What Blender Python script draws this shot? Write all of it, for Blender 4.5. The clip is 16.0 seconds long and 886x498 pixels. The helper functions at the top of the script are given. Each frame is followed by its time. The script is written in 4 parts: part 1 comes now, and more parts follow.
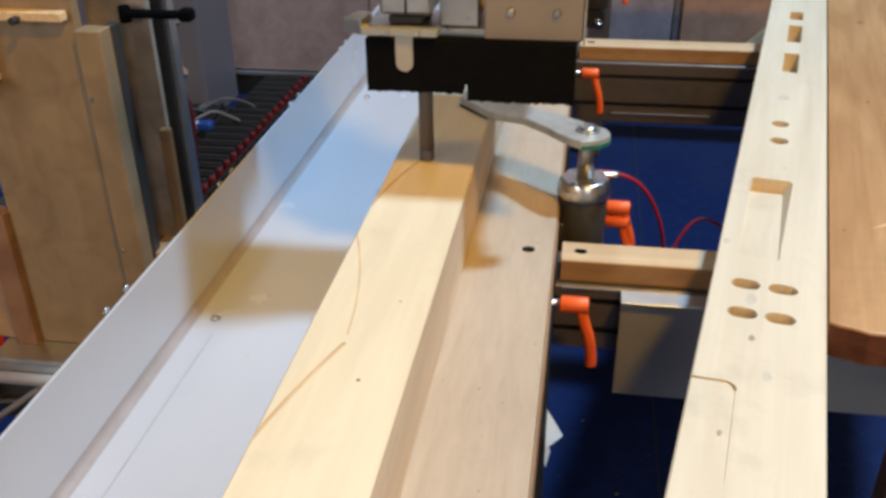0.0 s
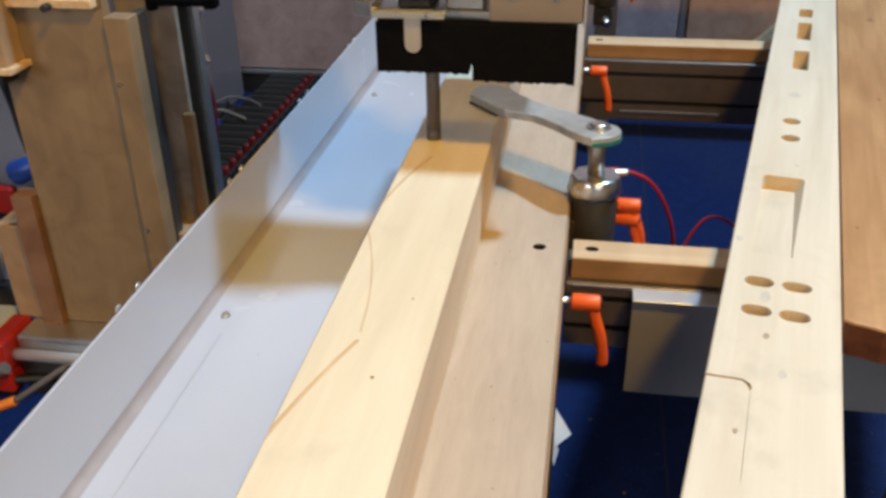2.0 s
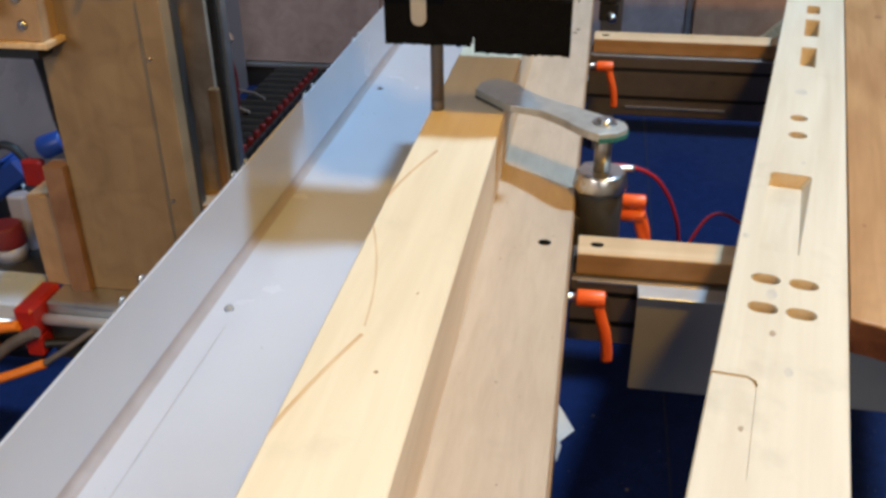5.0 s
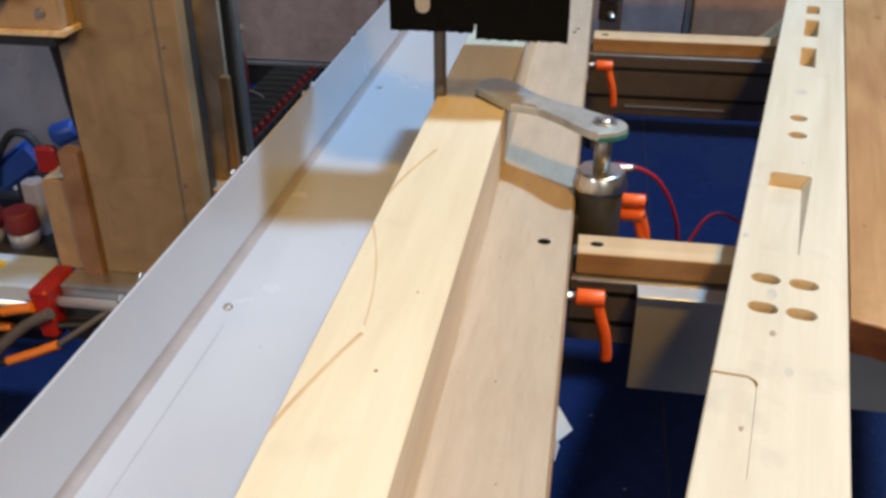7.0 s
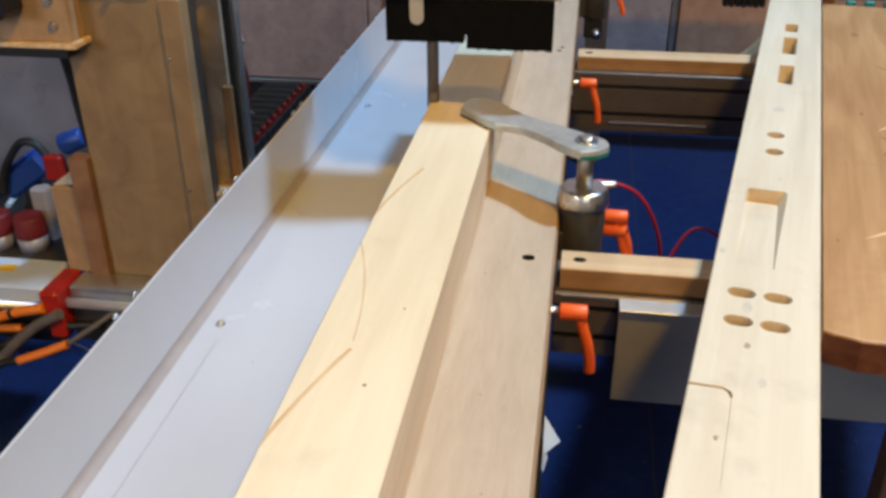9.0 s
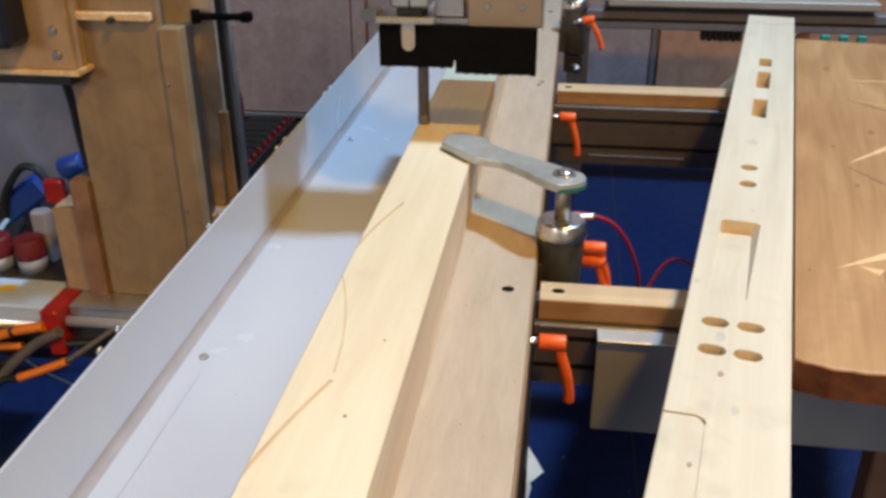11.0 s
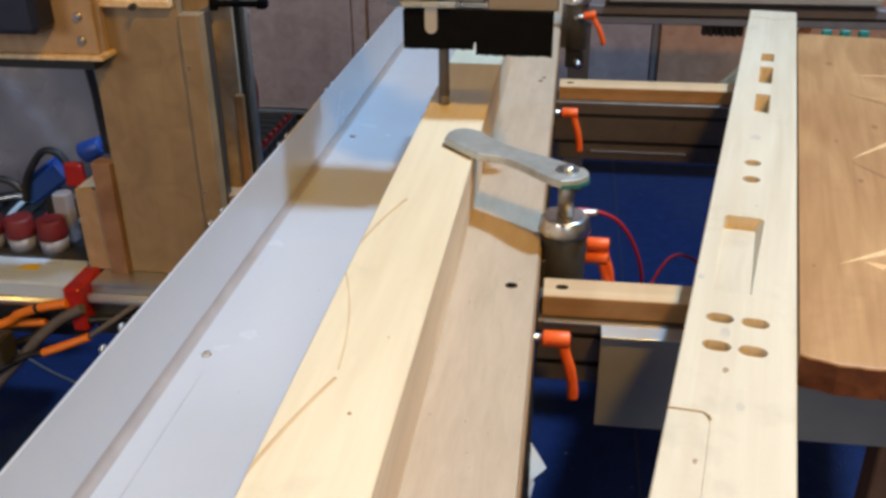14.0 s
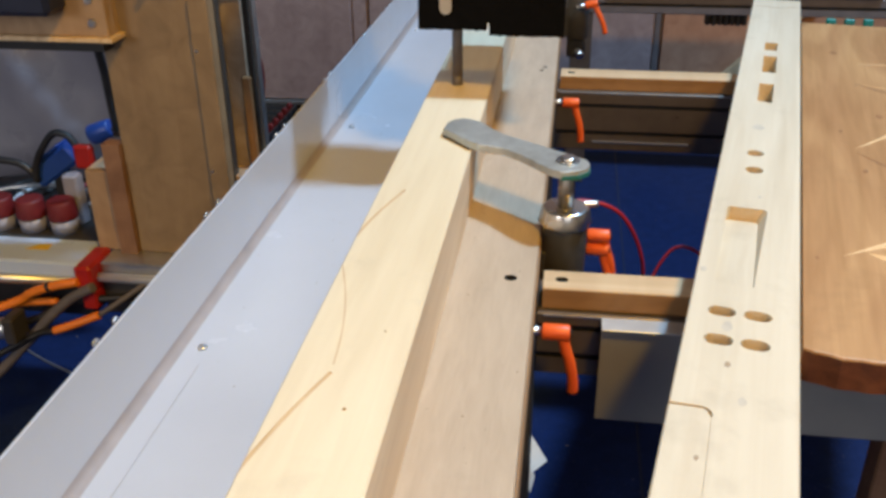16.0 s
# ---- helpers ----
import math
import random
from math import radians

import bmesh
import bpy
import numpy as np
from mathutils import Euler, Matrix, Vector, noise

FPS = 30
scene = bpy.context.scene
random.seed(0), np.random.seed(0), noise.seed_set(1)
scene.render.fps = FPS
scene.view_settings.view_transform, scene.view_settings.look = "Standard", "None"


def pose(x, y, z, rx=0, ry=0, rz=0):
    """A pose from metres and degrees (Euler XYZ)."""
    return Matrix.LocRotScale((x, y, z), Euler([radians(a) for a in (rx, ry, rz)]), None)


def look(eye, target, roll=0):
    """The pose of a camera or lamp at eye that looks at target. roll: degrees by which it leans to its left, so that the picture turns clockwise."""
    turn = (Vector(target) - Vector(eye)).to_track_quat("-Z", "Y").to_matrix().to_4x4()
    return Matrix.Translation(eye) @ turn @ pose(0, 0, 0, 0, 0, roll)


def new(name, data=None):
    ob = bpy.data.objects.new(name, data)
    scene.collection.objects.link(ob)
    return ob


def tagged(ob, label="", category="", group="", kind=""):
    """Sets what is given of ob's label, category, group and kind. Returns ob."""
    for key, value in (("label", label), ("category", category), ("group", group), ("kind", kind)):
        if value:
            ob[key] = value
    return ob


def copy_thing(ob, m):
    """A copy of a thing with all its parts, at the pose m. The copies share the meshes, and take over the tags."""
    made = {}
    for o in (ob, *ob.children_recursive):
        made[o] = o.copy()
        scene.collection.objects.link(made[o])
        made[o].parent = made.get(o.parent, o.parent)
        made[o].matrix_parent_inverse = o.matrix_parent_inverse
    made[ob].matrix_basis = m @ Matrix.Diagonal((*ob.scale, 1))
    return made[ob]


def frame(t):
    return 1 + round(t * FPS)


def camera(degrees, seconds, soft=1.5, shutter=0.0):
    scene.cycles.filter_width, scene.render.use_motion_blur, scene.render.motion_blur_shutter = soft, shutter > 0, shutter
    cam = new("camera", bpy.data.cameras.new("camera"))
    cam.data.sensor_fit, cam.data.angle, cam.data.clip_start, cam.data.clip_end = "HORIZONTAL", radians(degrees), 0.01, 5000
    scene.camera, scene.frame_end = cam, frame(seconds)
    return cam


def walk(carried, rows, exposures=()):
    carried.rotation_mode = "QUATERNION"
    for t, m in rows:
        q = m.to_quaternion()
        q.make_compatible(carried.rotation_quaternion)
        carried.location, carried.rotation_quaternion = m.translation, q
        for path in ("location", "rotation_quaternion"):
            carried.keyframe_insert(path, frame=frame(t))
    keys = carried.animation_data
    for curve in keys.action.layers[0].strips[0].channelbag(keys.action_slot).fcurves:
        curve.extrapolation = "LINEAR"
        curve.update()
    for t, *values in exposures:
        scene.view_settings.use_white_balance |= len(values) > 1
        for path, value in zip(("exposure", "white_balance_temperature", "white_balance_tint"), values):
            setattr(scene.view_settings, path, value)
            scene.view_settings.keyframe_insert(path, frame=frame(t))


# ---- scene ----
cam = camera(52.2, 16.0, soft=3.2)
PATH = [
    (0, (0.056, -1.013, 1.457), (-0.228, 0.716, 0.493), -0.8),
    (0.5, (0.054, -1.014, 1.458), (-0.231, 0.713, 0.492), -0.8),
    (1, (0.053, -1.016, 1.457), (-0.24, 0.712, 0.493), -1.0),
    (1.5, (0.05, -1.015, 1.455), (-0.241, 0.712, 0.49), -0.9),
    (2, (0.047, -1.012, 1.454), (-0.245, 0.714, 0.488), -0.9),
    (2.5, (0.046, -1.008, 1.452), (-0.245, 0.718, 0.483), -0.8),
    (3, (0.047, -1.006, 1.451), (-0.246, 0.716, 0.476), -0.7),
    (3.5, (0.048, -1.009, 1.451), (-0.248, 0.711, 0.475), -0.7),
    (4, (0.046, -1.01, 1.452), (-0.252, 0.71, 0.476), -0.6),
    (6.5, (0.043, -1.007, 1.45), (-0.251, 0.714, 0.475), -0.4),
    (7, (0.042, -1.008, 1.45), (-0.251, 0.713, 0.473), -0.3),
    (7.5, (0.044, -1.008, 1.45), (-0.249, 0.712, 0.472), -0.4),
    (8, (0.044, -1.007, 1.45), (-0.246, 0.712, 0.471), -0.3),
    (8.5, (0.049, -1.015, 1.457), (-0.239, 0.705, 0.478), -0.4),
    (9, (0.051, -1.031, 1.469), (-0.224, 0.706, 0.517), -0.4),
    (9.2, (0.052, -1.033, 1.471), (-0.217, 0.708, 0.539), -0.4),
    (11.3, (0.061, -1.048, 1.481), (-0.186, 0.725, 0.591), -0.3),
    (11.5, (0.06, -1.049, 1.482), (-0.186, 0.725, 0.592), -0.3),
    (12, (0.057, -1.053, 1.482), (-0.19, 0.721, 0.593), -0.3),
    (12.5, (0.057, -1.054, 1.482), (-0.192, 0.721, 0.594), -0.3),
    (13, (0.058, -1.051, 1.479), (-0.197, 0.723, 0.591), -0.6),
    (13.5, (0.056, -1.049, 1.48), (-0.196, 0.722, 0.586), -0.5),
    (14, (0.057, -1.044, 1.478), (-0.193, 0.725, 0.58), -0.5),
    (14.5, (0.059, -1.044, 1.478), (-0.192, 0.723, 0.576), -0.6),
    (15, (0.06, -1.042, 1.477), (-0.192, 0.723, 0.571), -0.6),
    (15.5, (0.061, -1.038, 1.475), (-0.193, 0.725, 0.565), -0.6),
    (16, (0.06, -1.029, 1.473), (-0.194, 0.73, 0.556), -0.6),
]
walk(cam, [(t, look(eye, target, roll)) for t, eye, target, roll in PATH])

# world, lamps and exposure
world = bpy.data.worlds.new("hall_light")
scene.world = world
world.use_nodes = True
world.node_tree.nodes["Background"].inputs[0].default_value = (0.62, 0.66, 0.78, 1)
world.node_tree.nodes["Background"].inputs[1].default_value = 0.20
scene.view_settings.exposure = -0.39


def area_lamp(name, eye, target, size, watts, color):
    data = bpy.data.lights.new(name, "AREA")
    data.shape, data.size, data.energy, data.color = "DISK", size, watts, color
    ob = new(name, data)
    ob.matrix_world = look(eye, target)
    return ob


area_lamp("warm_hall_lamp", (1.10, -1.40, 3.75), (-0.1, 0.2, 0.95), 0.40, 106, (1.0, 0.55, 0.045))
area_lamp("cool_hall_lamp", (1.95, 0.85, 5.8), (-0.1, 0.3, 0.95), 0.42, 438, (0.44, 0.71, 1.0))
# Added fill light for the column boards, not a known lamp.
area_lamp("side_fill_lamp", (-2.4, -3.4, 2.0), (-0.7, 0.6, 0.8), 1.4, 56, (1.0, 0.92, 0.86))
area_lamp("rear_ceiling_lamp", (-1.8, 5.3, 5.9), (-0.3, 0.0, 0.9), 4.0, 105, (0.88, 0.94, 1.0))
# Added fill from the front for the apron plate and the carpet below.
area_lamp("front_fill_lamp", (1.6, -5.0, 3.2), (0.4, 0.4, 0.5), 3.0, 82, (1.0, 0.93, 0.86))


# materials
def node_mat(name, rough=0.6, metal=0.0):
    m = bpy.data.materials.new(name)
    m.use_nodes = True
    nt = m.node_tree
    b = nt.nodes["Principled BSDF"]
    b.inputs["Roughness"].default_value = rough
    b.inputs["Metallic"].default_value = metal
    return m, nt, b


def ramp(nt, fac, stops):
    r = nt.nodes.new("ShaderNodeValToRGB")
    while len(r.color_ramp.elements) < len(stops):
        r.color_ramp.elements.new(0.5)
    for e, (p, c) in zip(r.color_ramp.elements, stops):
        e.position, e.color = p, (*c, 1)
    nt.links.new(fac, r.inputs[0])
    return r.outputs[0]


def coords(nt, scale=(1, 1, 1), turn=0.0):
    tc = nt.nodes.new("ShaderNodeTexCoord")
    mp = nt.nodes.new("ShaderNodeMapping")
    mp.inputs["Scale"].default_value = scale
    mp.inputs["Rotation"].default_value = (0, 0, radians(turn))
    nt.links.new(tc.outputs["Object"], mp.inputs[0])
    return mp.outputs[0]


def tex_noise(nt, vec, scale, detail=4.0, rough=0.55, distort=0.0):
    n = nt.nodes.new("ShaderNodeTexNoise")
    n.inputs["Scale"].default_value, n.inputs["Detail"].default_value = scale, detail
    n.inputs["Roughness"].default_value, n.inputs["Distortion"].default_value = rough, distort
    nt.links.new(vec, n.inputs["Vector"])
    return n.outputs[0]


def mix(nt, fac, a, b, mode="MIX"):
    n = nt.nodes.new("ShaderNodeMix")
    n.data_type, n.blend_type = "RGBA", mode
    for sock, v in ((n.inputs[0], fac), (n.inputs[6], a), (n.inputs[7], b)):
        if isinstance(v, (int, float)):
            sock.default_value = v
        elif isinstance(v, tuple):
            sock.default_value = (*v, 1)
        else:
            nt.links.new(v, sock)
    return n.outputs[2]


def bump(nt, b, height, strength, dist=0.002):
    n = nt.nodes.new("ShaderNodeBump")
    n.inputs["Strength"].default_value, n.inputs["Distance"].default_value = strength, dist
    nt.links.new(height, n.inputs["Height"])
    nt.links.new(n.outputs[0], b.inputs["Normal"])


def wood(name, light, dark, grain=(60, 2.0, 60), turn=0.0, rough=0.55, stain=0.35, knots=None, spec=0.5, cloud=(14, 1.2, 14)):
    """Grain runs along y of the object; grain gives the scales across, along, and up."""
    m, nt, b = node_mat(name, rough)
    v = coords(nt, grain, turn)
    fine = tex_noise(nt, v, 1.0, 6.0, 0.62, 0.6)
    broad = tex_noise(nt, coords(nt, cloud, turn), 1.0, 3.0, 0.5, 1.2 if cloud[1] < 5 else 0.0)
    col = ramp(nt, fine, [(0.32, dark), (0.62, light)])
    tone = ramp(nt, broad, [(0.3, tuple(c * 0.78 for c in light)), (0.65, (1, 1, 1))])
    col = mix(nt, stain, col, tone, "MULTIPLY")
    if knots:
        vo = nt.nodes.new("ShaderNodeTexVoronoi")
        vo.inputs["Scale"].default_value = knots
        nt.links.new(coords(nt, (1.0, 0.55, 1.0), turn), vo.inputs["Vector"])
        spot = ramp(nt, vo.outputs["Distance"], [(0.02, (0.7, 0.7, 0.7)), (0.07, (0, 0, 0))])
        col = mix(nt, spot, col, tuple(c * 0.45 for c in dark))
    spots = tex_noise(nt, coords(nt), 9.0, 5.0, 0.6)
    col = mix(nt, ramp(nt, spots, [(0.60, (0, 0, 0)), (0.72, (0.35, 0.35, 0.35))]), col, tuple(c * 0.7 for c in dark))
    nt.links.new(col, b.inputs["Base Color"])
    b.inputs["Specular IOR Level"].default_value = spec
    bump(nt, b, fine, 0.18)
    return m


def plain(name, color, rough=0.5, metal=0.0, var=0.25, scale=25.0, bumpy=0.08, spec=0.5, dust=0.0):
    m, nt, b = node_mat(name, rough, metal)
    n1 = tex_noise(nt, coords(nt), scale, 5.0)
    n2 = tex_noise(nt, coords(nt), scale * 0.17, 3.0)
    a = ramp(nt, n1, [(0.3, tuple(c * (1 - var) for c in color)), (0.7, tuple(min(1, c * (1 + var * 0.5)) for c in color))])
    col = mix(nt, 0.5, a, ramp(nt, n2, [(0.3, tuple(c * (1 - var) for c in color)), (0.7, color)]))
    if dust:
        d = ramp(nt, tex_noise(nt, coords(nt), 150.0, 2.0), [(0.66, (0, 0, 0)), (0.76, (dust, dust, dust))])
        col = mix(nt, d, col, (0.62, 0.55, 0.45))
    nt.links.new(col, b.inputs["Base Color"])
    b.inputs["Specular IOR Level"].default_value = spec
    r = ramp(nt, n1, [(0.2, (max(0.02, rough * 0.75),) * 3), (0.8, (min(1, rough * 1.2),) * 3)])
    nt.links.new(r, b.inputs["Roughness"])
    if bumpy:
        bump(nt, b, n1, bumpy)
    return m


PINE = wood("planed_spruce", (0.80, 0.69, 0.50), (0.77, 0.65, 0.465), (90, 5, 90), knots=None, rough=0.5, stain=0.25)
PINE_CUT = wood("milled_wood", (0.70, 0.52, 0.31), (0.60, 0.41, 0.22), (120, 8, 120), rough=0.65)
PINE_SHADED = wood("shaded_beam_side", (0.76, 0.60, 0.43), (0.69, 0.53, 0.37), (40, 4.0, 40), rough=0.7, stain=0.35)
TIMBER = wood("pale_timber", (0.70, 0.635, 0.51), (0.65, 0.57, 0.44), (60, 2.2, 60), rough=0.55, stain=0.25, knots=4.3)
TIMBER_CUT = wood("mortise_wood", (0.70, 0.55, 0.37), (0.61, 0.46, 0.29), (120, 20, 120), rough=0.7)
SLAB = wood("oiled_slab_wood", (0.52, 0.305, 0.142), (0.42, 0.235, 0.098), (60, 2.6, 60), rough=0.48, stain=0.55, knots=3.1, cloud=(9, 1.6, 9))
SLAB_CUT = wood("fresh_carved_wood", (0.80, 0.62, 0.40), (0.66, 0.46, 0.26), (90, 9, 90), rough=0.6)
SLAB_BARK = wood("dark_live_edge", (0.20, 0.07, 0.028), (0.09, 0.028, 0.012), (30, 12, 40), rough=0.6)
PLY = wood("birch_plywood_top", (0.535, 0.44, 0.34), (0.485, 0.39, 0.298), (120, 16.0, 120), rough=0.36, stain=0.22, cloud=(40, 5, 40))
PLY_EDGE = wood("plywood_edge", (0.42, 0.27, 0.15), (0.25, 0.14, 0.07), (4, 2.0, 420), rough=0.7)
MDF = wood("brown_board", (0.30, 0.215, 0.127), (0.26, 0.18, 0.103), (25, 25, 2.0), rough=0.6, stain=0.3)
CHIP = wood("raw_fibreboard", (0.43, 0.295, 0.18), (0.35, 0.225, 0.13), (25, 25, 3.0), rough=0.7, stain=0.3)
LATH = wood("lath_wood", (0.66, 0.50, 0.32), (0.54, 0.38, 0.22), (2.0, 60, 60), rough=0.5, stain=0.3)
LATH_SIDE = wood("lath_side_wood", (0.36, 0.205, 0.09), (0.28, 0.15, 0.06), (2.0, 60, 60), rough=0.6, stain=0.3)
PANEL = wood("hall_panel", (0.40, 0.315, 0.32), (0.345, 0.265, 0.27), (6, 6, 2.0), rough=0.6, stain=0.3)
PANEL_WARM = wood("warm_hall_panel", (0.56, 0.31, 0.20), (0.47, 0.25, 0.155), (6, 6, 2.0), rough=0.6, stain=0.3)
TRAY = plain("white_coated_sheet", (0.49, 0.51, 0.57), 0.25, 0.0, 0.06, 6.0, 0.02, 0.45)
SEAM = plain("dull_seam", (0.42, 0.42, 0.45), 0.6, 0.0, 0.3)
CREASE_SHADE = plain("grey_crease_shade", (0.35, 0.315, 0.32), 0.5, 0.0, 0.2)
STEEL = plain("brushed_steel", (0.55, 0.56, 0.58), 0.32, 1.0, 0.2, 60.0, 0.05)
CHROME = plain("chrome", (0.68, 0.68, 0.68), 0.3, 1.0, 0.06, 30.0, 0.0)
ZINC = plain("galvanised_plate", (0.52, 0.54, 0.53), 0.40, 0.5, 0.3, 70.0, 0.06)
GREENEDGE = plain("teal_paint_edge", (0.02, 0.17, 0.16), 0.45, 0.0, 0.3)
ALU = plain("anodised_profile", (0.17, 0.145, 0.13), 0.35, 0.5, 0.2, 40.0, 0.04)
ALU_FAR = plain("lighter_grey_profile", (0.20, 0.18, 0.19), 0.5, 0.2, 0.2, 30.0, 0.04)
ALU_LIGHT = plain("bare_aluminium", (0.66, 0.67, 0.68), 0.35, 0.9, 0.15, 50.0, 0.04)
PLATE = plain("grey_sheet_steel", (0.41, 0.41, 0.375), 0.45, 0.4, 0.2, 12.0, 0.03)
PLATE_TOP = plain("bright_flange_metal", (0.72, 0.74, 0.76), 0.35, 0.5, 0.15, 30.0, 0.03)
BLACK = plain("black_bristle", (0.0055, 0.0055, 0.006), 0.95, 0.0, 0.5, 300.0, 0.6, 0.04)
RUBBER = plain("black_rubber", (0.018, 0.018, 0.02), 0.5, 0.0, 0.4)
DARKMETAL = plain("dark_grey_casting", (0.065, 0.061, 0.059), 0.5, 0.3, 0.3, 60.0, 0.1)
TOOL = plain("hardened_tool_steel", (0.15, 0.125, 0.11), 0.6, 0.3, 0.3, 60.0, 0.05)
ORANGE = plain("orange_plastic", (0.85, 0.125, 0.02), 0.38, 0.0, 0.12, 40.0, 0.03)
ORANGE_CABLE = plain("orange_cable_sheath", (0.85, 0.22, 0.015), 0.45, 0.0, 0.15)
RED = plain("red_paint", (0.42, 0.018, 0.012), 0.35, 0.0, 0.25)
DARKRED = plain("dull_red_plastic", (0.15, 0.008, 0.01), 0.6, 0.0, 0.3)
REDHOSE = plain("red_air_line", (0.36, 0.018, 0.03), 0.4, 0.0, 0.2)
WHITE = plain("white_plastic", (0.74, 0.76, 0.80), 0.35, 0.0, 0.08)
PAPER = plain("white_paper", (0.78, 0.78, 0.76), 0.8, 0.0, 0.08)
YELLOW = plain("yellow_sticker", (0.80, 0.52, 0.03), 0.5, 0.0, 0.1)
BLUEPL = plain("blue_plastic", (0.02, 0.07, 0.32), 0.4, 0.0, 0.25)
NAVY = plain("navy_motor_housing", (0.012, 0.018, 0.05), 0.45, 0.1, 0.3)
CARPET = plain("blue_hall_carpet", (0.011, 0.025, 0.098), 0.95, 0.0, 0.45, 140.0, 0.5, 0.1, dust=0.15)
SEAMBLUE = plain("dark_carpet_seam", (0.006, 0.014, 0.05), 0.95, 0.0, 0.3)
CLEAR = plain("milky_film", (0.30, 0.30, 0.36), 0.3, 0.0, 0.2, 8.0, 0.3)
LILAC = plain("lilac_grey_paint", (0.17, 0.155, 0.175), 0.5, 0.0, 0.15, 6.0, 0.04)
REDBOARD = wood("reddish_board", (0.30, 0.165, 0.095), (0.24, 0.125, 0.068), (25, 25, 3.0), rough=0.65, stain=0.4)
WORN = plain("dull_worn_rod", (0.30, 0.265, 0.23), 0.42, 0.7, 0.3, 50.0, 0.05)
KNOT_SHADE = plain("dark_knot_and_shade", (0.34, 0.17, 0.075), 0.6, 0.0, 0.45, 90.0, 0.05)
PALE_KNOT = plain("pale_wood_knot", (0.44, 0.33, 0.22), 0.6, 0.0, 0.45, 90.0, 0.05)
BLUESTAIN = plain("grey_stained_wood", (0.58, 0.53, 0.45), 0.6, 0.0, 0.25, 60.0, 0.03)
TEAL = plain("teal_plastic", (0.02, 0.28, 0.24), 0.5, 0.0, 0.2)
COVER = plain("beige_metal_cover", (0.42, 0.38, 0.335), 0.5, 0.2, 0.15, 10.0, 0.03)
GREYBOARD = plain("grey_beige_board", (0.25, 0.207, 0.176), 0.6, 0.0, 0.25, 9.0, 0.05)
INNERBOARD = wood("weathered_grey_board", (0.46, 0.36, 0.27), (0.36, 0.28, 0.21), (30, 30, 2.0), rough=0.6, stain=0.5)
GREYCABLE = plain("dusty_grey_cable", (0.13, 0.115, 0.115), 0.6, 0.0, 0.3, 60.0)
SAWDUST = plain("brown_sawdust", (0.22, 0.15, 0.09), 0.9, 0.0, 0.3)
PALECABLE = plain("pale_grey_cable", (0.24, 0.22, 0.21), 0.5, 0.0, 0.2, 60.0)
STICK = wood("brown_stained_stick", (0.36, 0.20, 0.08), (0.20, 0.10, 0.04), (40, 40, 3.0), rough=0.55)
COVERWHITE = plain("cool_white_lacquer", (0.52, 0.62, 0.78), 0.3, 0.0, 0.08, 8.0)
GREYWALL = plain("hall_plaster", (0.42, 0.40, 0.40), 0.9, 0.0, 0.12, 3.0, 0.05)




def film_mat():
    m = bpy.data.materials.new("yellow_film")
    m.use_nodes = True
    nt = m.node_tree
    out = nt.nodes["Material Output"]
    b = nt.nodes["Principled BSDF"]
    b.inputs["Base Color"].default_value, b.inputs["Roughness"].default_value = (0.85, 0.48, 0.06, 1), 0.3
    t = nt.nodes.new("ShaderNodeBsdfTransparent")
    t.inputs[0].default_value = (1.0, 0.62, 0.10, 1)
    x = nt.nodes.new("ShaderNodeMixShader")
    x.inputs[0].default_value = 0.45
    nt.links.new(t.outputs[0], x.inputs[1]), nt.links.new(b.outputs[0], x.inputs[2]), nt.links.new(x.outputs[0], out.inputs[0])
    return m


FILM = film_mat()


# mesh helpers
def part(name, bm, mat, parent=None, label=""):
    me = bpy.data.meshes.new(name)
    bm.normal_update()
    bm.to_mesh(me)
    bm.free()
    for m in mat if isinstance(mat, (list, tuple)) else (mat,):
        me.materials.append(m)
    ob = new(name, me)
    if parent:
        ob.parent = parent
    return tagged(ob, label)


def thing(name, label, category, group="", kind=""):
    return tagged(new(name), label, category, group, kind)


def box(x0, x1, y0, y1, z0, z1, bevel=0.0, bm=None, seg=1):
    bm = bm or bmesh.new()
    r = bmesh.ops.create_cube(bm, size=1.0)
    for v in r["verts"]:
        v.co = Vector(((x0 + x1) / 2 + v.co.x * (x1 - x0), (y0 + y1) / 2 + v.co.y * (y1 - y0), (z0 + z1) / 2 + v.co.z * (z1 - z0)))
    if bevel:
        es = {e for v in r["verts"] for e in v.link_edges}
        bmesh.ops.bevel(bm, geom=list(es), offset=bevel, segments=seg, profile=0.5, affect="EDGES")
    return bm


def rod(p, q, r, r2=None, n=20, bm=None, bevel=0.0):
    bm = bm or bmesh.new()
    p, q = Vector(p), Vector(q)
    m = Matrix.Translation((p + q) / 2) @ (q - p).to_track_quat("Z", "Y").to_matrix().to_4x4()
    got = bmesh.ops.create_cone(bm, cap_ends=True, segments=n, radius1=r, radius2=r if r2 is None else r2, depth=(q - p).length, matrix=m)
    if bevel:
        caps = [e for e in {e for v in got["verts"] for e in v.link_edges} if any(len(f.verts) > 4 for f in e.link_faces)]
        bmesh.ops.bevel(bm, geom=caps, offset=bevel, segments=2, profile=0.5, affect="EDGES")
    for f in bm.faces:
        f.smooth = len(f.verts) == 4
    return bm


